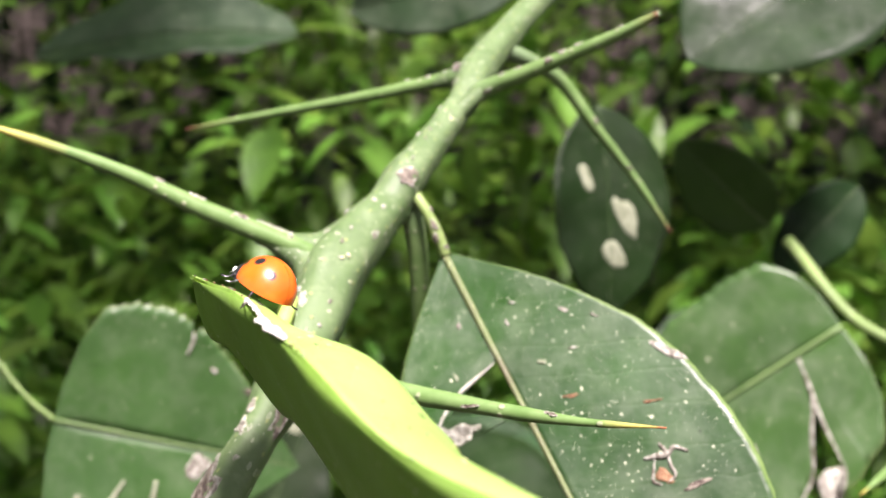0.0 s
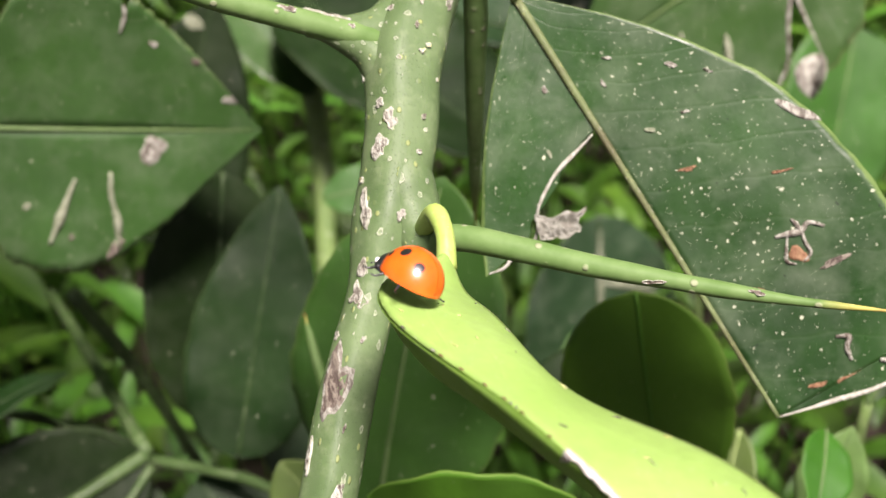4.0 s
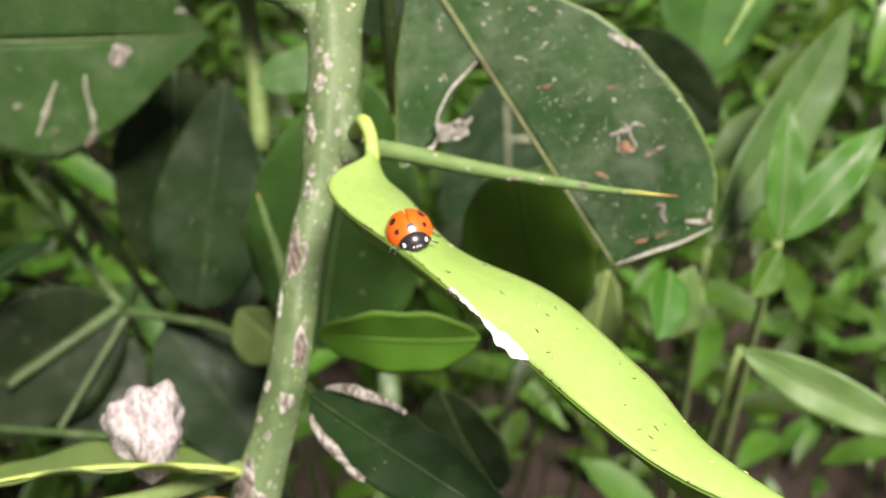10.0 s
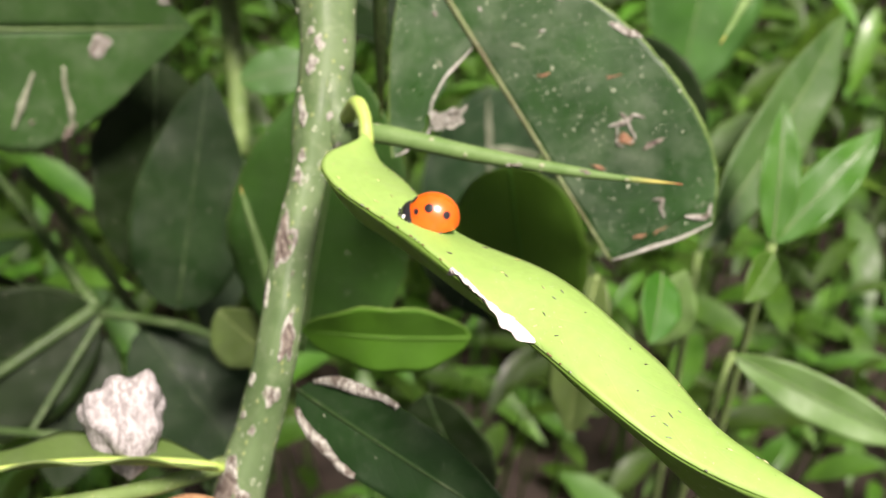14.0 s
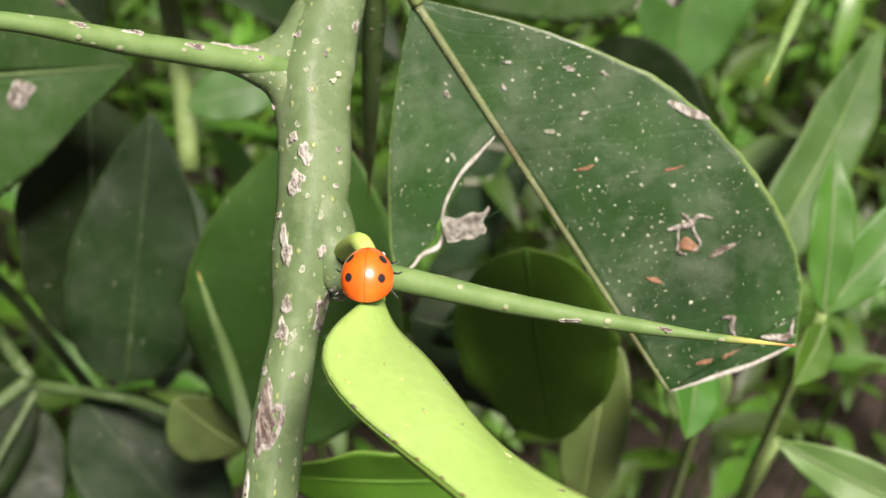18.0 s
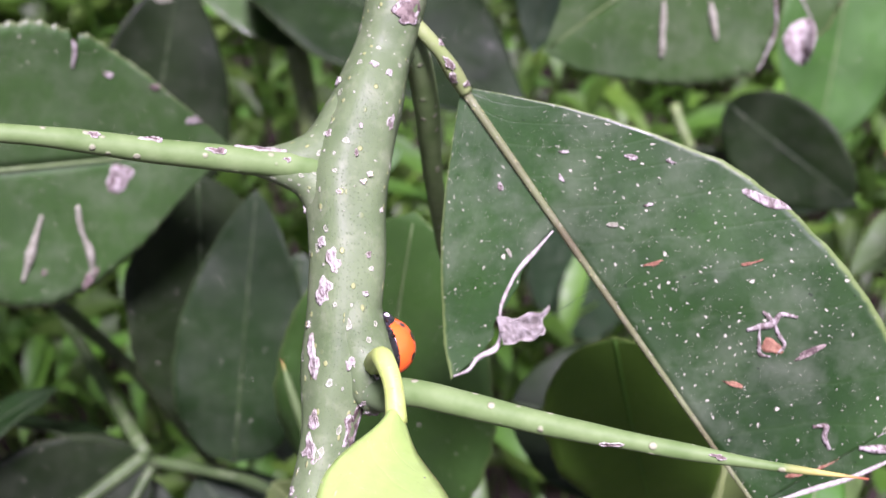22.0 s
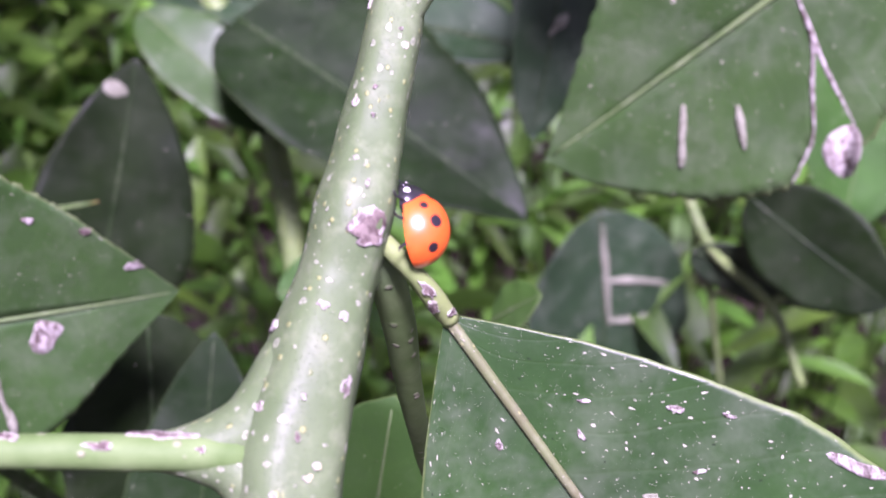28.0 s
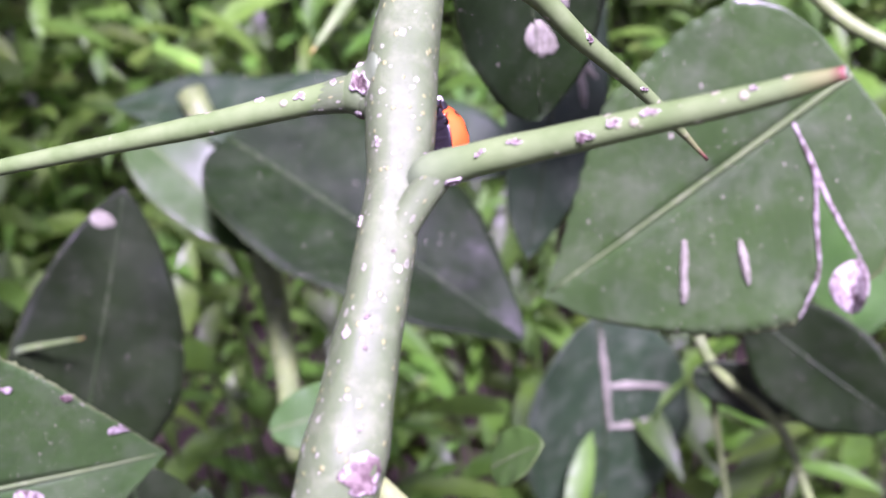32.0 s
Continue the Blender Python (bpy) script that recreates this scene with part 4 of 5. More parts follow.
FLAP = [Vector(p) for p in ((-0.0010, 0.1493, 0.4449), (0.0047, 0.1485, 0.4453), (0.0033, 0.1463, 0.4436), (-0.0010, 0.1465, 0.4434))]


def on_flap(f, g):
    """f along the strip, g across it: a shrivelled sheet with a raised outer corner."""
    p = FLAP[0].lerp(FLAP[1], f).lerp(FLAP[3].lerp(FLAP[2], f), g)
    up = (FLAP[0] - FLAP[3]).normalized()
    face = (FLAP[1] - FLAP[0]).cross(FLAP[3] - FLAP[0]).normalized()
    p += up * (0.00016 * math.sin(f * 13 + 2 * g) + 0.0004 * max(0.0, f - 0.82) / 0.18 * (1 - g) - 0.00035 * math.sin(math.pi * f) * (1 - g))
    p += (FLAP[1] - FLAP[0]) * (0.05 * f * math.sin(g * 8 + 0.6))
    return p + face * (0.00045 * math.sin(f * 8 + g * 3) + 0.00022 * math.sin(g * 13 + f * 5) + 0.00012 * math.sin(f * 27 - g * 19))


def dry_flap():
    """The shrivelled strip that hangs in the bite."""
    bm = bmesh.new()
    rows = [[bm.verts.new(on_flap(i / 28, j / 18)) for j in range(19)] for i in range(29)]
    for i in range(28):
        for j in range(18):
            bm.faces.new((rows[i][j], rows[i + 1][j], rows[i + 1][j + 1], rows[i][j + 1]))
    bmesh.ops.solidify(bm, geom=bm.faces[:], thickness=0.00012)
    return bm


flap = part("dry_flap", dry_flap(), M_FLAP, big, "shrivelled grey flap of dead leaf")
for run_ in ([(i / 10, 0.0) for i in range(11)], [(1.0, i / 8) for i in range(9)], [(i / 10, 1.0) for i in range(11)]):
    part("flap_rim", tube([tuple(on_flap(f, g)) for f, g in run_], (0.00007, 0.00005, 0.00008, 0.00005, 0.00007), 30, 6, wobble=0.3), M_RIM, flap, "whitish dry rim")
H_ = 22.4
for k, (u_, mm_, lu_, lv_, turn_, m_) in enumerate((
        (0.733, 11.5, 0.95, 0.75, 20, M_RUST), (0.475, 6.1, 0.95, 0.22, 70, M_RUST), (0.575, 14.6, 0.9, 0.16, 70, M_RUST), (0.759, 5.8, 1.25, 0.24, 40, M_RUST),
        (0.985, 6.2, 1.1, 0.36, 75, M_RUST), (0.785, 14.5, 1.5, 0.28, 80, M_CORKB), (0.487, 19.6, 1.9, 0.65, 20, M_CORK), (0.30, -6.1, 0.7, 0.3, 20, M_MINE),
        (0.187, -2.7, 0.4, 0.35, 0, M_CORK), (0.375, 9.3, 0.5, 0.2, 70, M_CORK), (0.369, 4.9, 0.6, 0.25, 70, M_MINE), (0.28, 10.6, 0.5, 0.35, 0, M_CORK),
        (0.33, 13.8, 0.4, 0.2, 0, M_CORK), (0.20, 5.0, 0.5, 0.2, 30, M_CORK), (0.24, 3.2, 0.5, 0.18, -20, M_CORK), (1.01, 9.2, 1.2, 0.6, 60, M_RUST), (1.02, 15.2, 1.3, 1.1, 30, M_CORK))):
    part("blemish", BIG.patch(u_, mm_ / (H_ * big_shape(u_)), lu_ * 1e-3, lv_ * 1e-3, turn_, k, 0.00014, 0.85), m_, big)
for run_, w_ in (([(0.682, 10.3), (0.690, 11.8), (0.698, 13.0), (0.690, 14.2), (0.712, 15.5)], 0.00040), ([(0.667, 12.8), (0.682, 13.0), (0.700, 13.0), (0.722, 12.9)], 0.00034), ([(0.698, 13.0), (0.722, 12.8), (0.745, 12.7), (0.752, 11.6)], 0.00026), ([(0.69, 11.6), (0.715, 10.6), (0.735, 10.0), (0.75, 10.7)], 0.00024),
                 ([(0.915, 10.2), (0.928, 11.4), (0.945, 10.6), (0.972, 10.3)], 0.00042), ([(1.0, 13.0), (1.02, 14.6), (1.03, 15.8), (1.005, 17.4)], 0.00042)):
    part("scar", BIG.streak([(a, c / (H_ * big_shape(a))) for a, c in run_], w_), M_CORK, big, "silvery branching scar")

# the young leaf on which the beetle walks: a ridge, a broad lit face and a folded flank
RIDGE = spline([(-0.0158, 0.1285, 0.4592), (-0.0226, 0.1163, 0.4672), (-0.0166, 0.0988, 0.4708), (-0.0106, 0.0845, 0.4730), (-0.0060, 0.0731, 0.4734), (0.0028, 0.0616, 0.4733), (0.0149, 0.0498, 0.4739)], 60)
RIGHT = spline([(-0.0143, 0.1284, 0.4592), (-0.0131, 0.1209, 0.4600), (-0.0102, 0.1069, 0.4643), (-0.0026, 0.0923, 0.4681), (0.0030, 0.0799, 0.4693), (0.0054, 0.0684, 0.4697), (0.0149, 0.0497, 0.4738)], 60)


def young_leaf():
    bm = bmesh.new()
    uvl = bm.loops.layers.uv.new("UVMap")
    nv, nf = 12, 8
    top, bot = [], []
    for i in range(60):
        f = i / 59
        a, b = RIDGE[i], RIGHT[i]
        across = b - a
        along = RIDGE[min(i + 1, 59)] - RIDGE[max(i - 1, 0)]
        nrm = along.cross(across)
        nrm = nrm.normalized() if nrm.length > 1e-12 else Vector((0, 0, 1))
        if nrm.z < 0:
            nrm = -nrm
        rt = []
        flank = 0.017 * profile_at((0.0, 0.22, 0.38, 0.62, 0.9, 1.0, 0.9, 0.6, 0.05), f) * (1 + 0.05 * math.sin(f * 40))
        lean = radians(profile_at((44, 38, 29, 35, 37, 38, 40), f))
        side = across - along * (across.dot(along) / max(along.length_squared, 1e-12))
        down = (-nrm * math.sin(lean) + side.normalized() * math.cos(lean) if across.length > 1e-9 else -nrm)
        for k in range(nf, 0, -1):
            g = k / nf
            rt.append((a + down * (flank * g) - nrm * (0.0003 * math.sin(g * 3.14)), f, 0.25 - 0.25 * g))
        for j in range(nv + 1):
            g = j / nv
            rt.append((a.lerp(b, g) + nrm * (0.0009 * math.sin(math.pi * g) + 0.0004 * math.sin(f * 22 + g * 3)), f, 0.25 + 0.75 * g))
        top.append([(bm.verts.new(p), u, v) for p, u, v in rt])
        bot.append([(bm.verts.new(p - nrm * 0.0003), u, v) for p, u, v in rt])
    m = len(top[0])

    def quad(c, mi=0):
        try:
            f = bm.faces.new([q[0] for q in c])
        except ValueError:
            return
        f.material_index = mi
        for lp, q in zip(f.loops, c):
            lp[uvl].uv = (q[1], q[2])

    for i in range(59):
        for j in range(m - 1):
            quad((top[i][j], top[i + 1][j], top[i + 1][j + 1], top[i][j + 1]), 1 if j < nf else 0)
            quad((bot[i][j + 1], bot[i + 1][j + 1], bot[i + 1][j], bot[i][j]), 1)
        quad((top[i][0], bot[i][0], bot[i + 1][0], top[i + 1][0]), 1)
        quad((top[i][m - 1], top[i + 1][m - 1], bot[i + 1][m - 1], bot[i][m - 1]))
    return bm


young = part("leaf", young_leaf(), [M_YOUNG, M_YOUNG_DEEP], branch, "bright yellow-green young leaf, folded along its length")
part("petiole", tube([(-0.0156, 0.1388, 0.4540), (-0.0153, 0.1358, 0.4584), (-0.0149, 0.1333, 0.4615), (-0.0146, 0.1305, 0.4611), (-0.0150, 0.1278, 0.4591)], (0.0012, 0.0011, 0.0010, 0.0009, 0.0010), 24, 10), M_YTWIG, young, "curved yellow-green petiole")




def on_young(f, g, lift=0.0):
    """A point on the lit face of the young leaf: f along, g from the ridge to the other edge."""
    k = max(0, min(58, int(f * 59)))
    a = RIDGE[k].lerp(RIDGE[k + 1], f * 59 - k)
    b = RIGHT[k].lerp(RIGHT[k + 1], f * 59 - k)
    nrm = (RIDGE[k + 1] - RIDGE[k]).cross(b - a).normalized()
    nrm = nrm if nrm.z > 0 else -nrm
    return a.lerp(b, g) + nrm * (lift + 0.0009 * math.sin(math.pi * max(0.0, min(1.0, g))) + 0.0004 * math.sin(f * 22 + g * 3))


def torn_bit(f0, f1, out, into):
    """A white papery strip where the ridge has been gnawed."""
    bm = bmesh.new()
    rows = []
    for i in range(15):
        q = i / 14
        w = math.sin(math.pi * q ** 1.4) ** 0.7
        f = f0 + (f1 - f0) * q
        rows.append([bm.verts.new(on_young(f, (-out + (out + into) * j / 5) * w * (1 + 0.2 * math.sin(q * 17 + j)), 0.00022 + 0.0001 * math.sin(q * 23 + j * 2))) for j in range(6)])
    for i in range(14):
        for j in range(5):
            bm.faces.new((rows[i][j], rows[i + 1][j], rows[i + 1][j + 1], rows[i][j + 1]))
    bmesh.ops.remove_doubles(bm, verts=bm.verts, dist=1e-6)
    bmesh.ops.solidify(bm, geom=bm.faces[:], thickness=0.00012)
    return bm


part("torn_edge", torn_bit(0.455, 0.55, 0.13, 0.05), M_PAPER, young, "white papery torn edge")
part("torn_edge", torn_bit(0.40, 0.455, 0.03, 0.03), M_PAPER, young, "white papery torn edge")
_rnd = random.Random(77)
for k in range(16):
    f_ = _rnd.uniform(0.2, 0.95)
    part("rim_spot", tube([on_young(f_ - 0.0012, 0.0, 0.0001), on_young(f_ + 0.0012 + 0.003 * _rnd.random(), 0.003, 0.0001)], (0.00004, 0.00009, 0.00004), 6, 5), M_RUST if k % 3 else M_CORK, young)
for k in range(46):
    f_, g_ = _rnd.uniform(0.15, 0.92), _rnd.uniform(0.08, 0.92)
    d_ = _rnd.uniform(0.001, 0.009)
    part("scratch", tube([on_young(f_, g_, 0.00006), on_young(f_ + d_, g_ + _rnd.uniform(-0.03, 0.05), 0.00006)], (0.00003, 0.00007, 0.00003), 5, 4), M_MINE if k % 4 == 0 else M_YSCAB if k % 2 else M_CORKB, young)


# ---------------------------------------------------------------- leaves round it
def simple(parent, base, tip, side, mat, rib_mat, seed, width=None, shape=oval, stalk_to=None, nu=30, nv=10, label="", **kw):
    lf = Leaf(base, tip, side, width=width, shape=shape, seed=seed, **kw)
    stalk = None
    if stalk_to is not None:
        b, q = Vector(base), Vector(stalk_to)
        stalk = [q, b.lerp(q, 0.5) - lf.ax * 0.2 * (b - q).length + lf.az * 0.1 * (b - q).length, b]
    blade = full_leaf(parent, lf, mat, rib_mat, nu, nv, stalk=stalk, stalk_mat=M_TWIG, label=label, rib=max(0.0003, lf.length * 0.007))
    return lf, blade


left_branch = thing("citrus_branch", "shaded side branch with dark oval citrus leaves and green stalks", "branch")
right_branch = thing("citrus_branch", "side branch with mined grey-green citrus leaves", "branch")
low_branch = thing("citrus_branch", "low shaded branch with broad dark leaves", "branch")
PARENTS = {"l": left_branch, "r": right_branch, "c": low_branch, "m": branch}
MATS = {"d": (M_LEAF_SHADED, M_RIBDARK), "m": (M_LEAF_MID, M_RIBMID), "g": (M_LEAF_GREY, M_RIBDARK), "f": (M_FRESH, M_RIBPALE), "p": (M_PALE, M_RIBPALE), "y": (M_YOUNG, M_YTWIG), "b": (M_DRY, M_CORKB), "n": (M_LEAF, M_RIB), "w": (M_LEAF_DEEP, M_LEAF_DEEP), "s": (M_LEAF_SHEEN, M_RIBMID)}

# parent, surface, base, tip, one edge point, arch, fold
LEAVES = [
    ("l", "s", (-0.0768, 0.2281, 0.4170), (-0.0299, 0.2381, 0.4031), (-0.0708, 0.2347, 0.4420), 0.01, 5),
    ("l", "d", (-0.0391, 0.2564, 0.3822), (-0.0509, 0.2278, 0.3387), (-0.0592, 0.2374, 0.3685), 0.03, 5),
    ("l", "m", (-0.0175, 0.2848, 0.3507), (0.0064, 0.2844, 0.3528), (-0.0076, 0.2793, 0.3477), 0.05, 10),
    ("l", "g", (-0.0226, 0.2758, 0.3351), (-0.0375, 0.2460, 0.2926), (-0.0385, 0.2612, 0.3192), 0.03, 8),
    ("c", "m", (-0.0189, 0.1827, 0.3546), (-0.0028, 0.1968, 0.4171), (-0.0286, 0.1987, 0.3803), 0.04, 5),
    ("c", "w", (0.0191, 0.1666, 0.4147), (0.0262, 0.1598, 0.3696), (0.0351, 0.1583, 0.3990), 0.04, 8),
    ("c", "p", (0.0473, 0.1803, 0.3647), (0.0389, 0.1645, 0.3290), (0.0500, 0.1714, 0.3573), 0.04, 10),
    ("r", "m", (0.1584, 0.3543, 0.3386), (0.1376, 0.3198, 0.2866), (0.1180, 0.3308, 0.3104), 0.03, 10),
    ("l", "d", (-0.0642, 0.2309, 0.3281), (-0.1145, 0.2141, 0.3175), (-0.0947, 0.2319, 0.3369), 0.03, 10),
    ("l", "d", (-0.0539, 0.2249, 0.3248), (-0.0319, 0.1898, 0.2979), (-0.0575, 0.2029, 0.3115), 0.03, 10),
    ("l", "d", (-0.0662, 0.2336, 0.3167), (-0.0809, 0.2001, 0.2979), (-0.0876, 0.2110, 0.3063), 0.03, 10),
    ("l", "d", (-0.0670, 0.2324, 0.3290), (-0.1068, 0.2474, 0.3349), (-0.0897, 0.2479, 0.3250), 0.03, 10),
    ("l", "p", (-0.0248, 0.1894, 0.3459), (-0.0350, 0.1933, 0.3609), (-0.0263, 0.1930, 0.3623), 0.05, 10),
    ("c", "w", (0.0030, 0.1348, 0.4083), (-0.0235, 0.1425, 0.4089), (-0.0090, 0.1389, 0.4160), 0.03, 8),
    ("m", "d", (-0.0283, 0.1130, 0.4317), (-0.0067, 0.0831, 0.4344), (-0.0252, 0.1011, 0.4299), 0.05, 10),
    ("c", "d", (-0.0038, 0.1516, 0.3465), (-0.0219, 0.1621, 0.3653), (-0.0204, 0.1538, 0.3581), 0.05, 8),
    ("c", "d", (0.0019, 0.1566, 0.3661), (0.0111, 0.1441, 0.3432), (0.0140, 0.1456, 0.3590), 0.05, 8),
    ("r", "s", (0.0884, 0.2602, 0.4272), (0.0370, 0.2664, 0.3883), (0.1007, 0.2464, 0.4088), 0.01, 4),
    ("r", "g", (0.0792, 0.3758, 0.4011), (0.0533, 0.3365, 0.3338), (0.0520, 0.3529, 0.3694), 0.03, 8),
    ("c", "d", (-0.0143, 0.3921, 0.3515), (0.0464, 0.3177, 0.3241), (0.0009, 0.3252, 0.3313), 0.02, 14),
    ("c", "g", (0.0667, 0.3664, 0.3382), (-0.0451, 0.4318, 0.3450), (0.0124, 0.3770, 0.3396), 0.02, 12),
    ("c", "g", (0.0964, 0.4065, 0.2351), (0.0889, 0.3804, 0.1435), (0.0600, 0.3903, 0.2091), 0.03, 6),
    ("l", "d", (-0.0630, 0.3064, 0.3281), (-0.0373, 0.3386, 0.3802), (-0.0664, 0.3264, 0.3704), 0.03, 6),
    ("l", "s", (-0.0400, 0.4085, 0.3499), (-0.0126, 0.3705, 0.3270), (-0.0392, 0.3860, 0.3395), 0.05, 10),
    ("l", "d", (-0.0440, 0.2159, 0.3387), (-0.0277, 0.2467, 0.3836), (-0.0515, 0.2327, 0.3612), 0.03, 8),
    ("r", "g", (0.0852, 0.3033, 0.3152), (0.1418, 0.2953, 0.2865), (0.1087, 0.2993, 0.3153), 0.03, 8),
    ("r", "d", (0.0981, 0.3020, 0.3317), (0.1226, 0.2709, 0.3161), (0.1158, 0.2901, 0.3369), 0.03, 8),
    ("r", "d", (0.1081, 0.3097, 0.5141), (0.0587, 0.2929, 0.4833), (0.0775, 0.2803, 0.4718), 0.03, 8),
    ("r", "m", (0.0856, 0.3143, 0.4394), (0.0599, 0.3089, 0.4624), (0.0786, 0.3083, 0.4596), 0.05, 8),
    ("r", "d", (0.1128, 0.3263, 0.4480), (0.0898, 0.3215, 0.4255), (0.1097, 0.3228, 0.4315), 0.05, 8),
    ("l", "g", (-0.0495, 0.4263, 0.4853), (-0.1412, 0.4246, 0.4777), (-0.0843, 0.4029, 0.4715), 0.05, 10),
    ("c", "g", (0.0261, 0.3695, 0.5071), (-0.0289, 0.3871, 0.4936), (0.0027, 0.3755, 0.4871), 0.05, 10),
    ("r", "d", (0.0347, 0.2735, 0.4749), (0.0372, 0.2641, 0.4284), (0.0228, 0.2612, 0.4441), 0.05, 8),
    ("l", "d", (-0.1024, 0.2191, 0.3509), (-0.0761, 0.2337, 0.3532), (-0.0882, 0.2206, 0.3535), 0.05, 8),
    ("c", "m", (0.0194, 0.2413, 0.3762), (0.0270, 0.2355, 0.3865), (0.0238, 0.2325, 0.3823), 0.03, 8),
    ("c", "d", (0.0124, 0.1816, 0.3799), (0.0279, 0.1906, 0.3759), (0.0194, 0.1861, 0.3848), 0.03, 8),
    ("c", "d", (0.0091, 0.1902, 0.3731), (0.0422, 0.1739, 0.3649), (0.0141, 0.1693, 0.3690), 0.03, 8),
]
OVATE = (5, 7, 19, 22, 24, 25)
RIPPED = 17
BROAD_W = ((0.0, 0.25), (0.03, 0.62), (0.09, 0.9), (0.2, 0.985), (0.34, 1.0), (0.5, 0.885), (0.664, 0.64), (0.836, 0.315), (0.93, 0.13), (1.0, 0.0))


def broad(u):
    """Broad leaf: full at the stalk, then nearly straight edges to a pointed tip."""
    for (a, p), (c, q) in zip(BROAD_W, BROAD_W[1:]):
        if u <= c:
            t = max(0.0, u - a) / (c - a)
            return p + (q - p) * t
    return 0.0


TORN_W = ((0.0, 0.3), (0.03, 0.6), (0.1, 0.85), (0.25, 1.0), (0.48, 0.977), (0.565, 0.92), (0.68, 0.80), (0.76, 0.65), (0.85, 0.463), (0.94, 0.256), (1.0, 0.0))


def level(table, u):
    """Straight runs between the (u, value) pairs of a table."""
    for (a, p), (c, q) in zip(table, table[1:]):
        if u <= c:
            return p + (q - p) * max(0.0, u - a) / (c - a)
    return table[-1][1]


def torn_shape(u):
    return level(TORN_W, u)


def rip_outer(u):
    """Torn half of the mined leaf: whole to the rip, then cut back along it."""
    if u < 0.184:
        return 0.0, 1.0
    return 0.0, level(((0.184, 0.06), (0.215, 0.32), (0.283, 0.53), (0.36, 0.80), (0.482, 1.0)), u) + 0.012 * math.sin(u * 140)


def rip_upper(u):
    return 0.0, level(((0.0, 0.9), (0.266, 0.763), (0.4, 0.75), (0.514, 0.74), (0.7, 0.58), (0.82, 0.5), (0.937, 0.34), (1.0, 0.3)), u) + 0.008 * math.sin(u * 120)


def nicked(u):
    """Upper half of the broad leaf, with a caterpillar's nick in its margin."""
    return 0.0, 1.0 - 0.16 * math.exp(-((u - 0.452) / 0.010) ** 2) + 0.008 * math.sin(u * 130) + 0.006 * math.sin(u * 310)


MADE = []
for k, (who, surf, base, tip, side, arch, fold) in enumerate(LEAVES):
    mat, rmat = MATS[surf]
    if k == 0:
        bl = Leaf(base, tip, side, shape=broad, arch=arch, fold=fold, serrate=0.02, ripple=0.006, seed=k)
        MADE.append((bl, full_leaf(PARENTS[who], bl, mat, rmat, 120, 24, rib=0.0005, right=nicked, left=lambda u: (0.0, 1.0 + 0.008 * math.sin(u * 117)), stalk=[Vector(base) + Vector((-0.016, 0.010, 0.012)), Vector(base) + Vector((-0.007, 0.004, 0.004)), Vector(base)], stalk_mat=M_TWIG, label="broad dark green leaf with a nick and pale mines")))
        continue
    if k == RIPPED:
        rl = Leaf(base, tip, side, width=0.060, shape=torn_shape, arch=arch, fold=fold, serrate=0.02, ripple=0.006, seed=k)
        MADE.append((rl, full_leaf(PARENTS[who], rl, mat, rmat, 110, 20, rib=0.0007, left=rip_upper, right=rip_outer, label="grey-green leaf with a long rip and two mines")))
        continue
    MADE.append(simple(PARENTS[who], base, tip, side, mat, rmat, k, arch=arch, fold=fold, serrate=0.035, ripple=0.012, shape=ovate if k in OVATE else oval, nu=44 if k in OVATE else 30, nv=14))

ll_leaf, ll_blade = MADE[0]
for u_, v_, lu_, lv_, m_ in ((0.601, -0.172, 1.9, 2.4, M_CORK), (0.459, -0.923, 2.4, 1.7, M_CORKB), (0.866, 0.916, 1.8, 0.7, M_CORK), (0.720, 0.935, 1, 0.4, M_CORKB), (0.310, -0.741, 0.7, 0.5, M_CORKB), (0.158, -0.546, 0.7, 0.5, M_MINE), (0.560, 0.758, 0.8, 0.4, M_CORK)):
    part("blemish", ll_leaf.patch(u_, v_, lu_ * 1e-3, lv_ * 1e-3, 40, int(u_ * 100), 0.00015, 0.9), m_, ll_blade)
part("leaf_mine", ll_leaf.streak([(0.237, -0.798), (0.267, -0.622), (0.296, -0.457), (0.319, -0.337)], 0.0008), M_MINE, ll_blade, "pale winding leaf-miner track")
part("leaf_mine", ll_leaf.streak([(0.479, -0.916), (0.476, -0.707), (0.449, -0.519), (0.441, -0.330)], 0.0008), M_MINE, ll_blade, "pale winding leaf-miner track")
part("torn_edge", ll_leaf.streak([(0.445, 0.942), (0.452, 0.867), (0.443, 0.732)], 0.0005), M_CORK, ll_blade, "dry pale notch in the margin")
rl_leaf, rl_blade = MADE[17]
part("leaf_mine", rl_leaf.streak([(0.588, 0.23), (0.64, 0.42), (0.697, 0.66)], 0.0009), M_MINE, rl_blade, "pale leaf-miner track")
part("leaf_mine", rl_leaf.streak([(0.473, 0.40), (0.50, 0.53), (0.527, 0.67)], 0.0009), M_MINE, rl_blade, "pale leaf-miner track")
part("torn_lobe", rl_leaf.blade(30, 20, u0=0.1841, u1=0.30, left=lambda u: (0.0, 0.002), right=lambda u: (min(0.995, level(((0.184, 0.05), (0.236, 0.53), (0.259, 0.87), (0.30, 0.99)), u) + 0.015 * math.sin(u * 160)), 1.0)), M_LEAF_SHEEN, rl_blade, "torn-off lobe of the leaf")
part("torn_edge", rl_leaf.streak([(0.184, 0.03), (0.215, 0.32), (0.283, 0.53), (0.36, 0.80), (0.42, 0.90), (0.482, 0.99)], 0.00045), M_CORK, rl_blade, "dry pale rip edge")
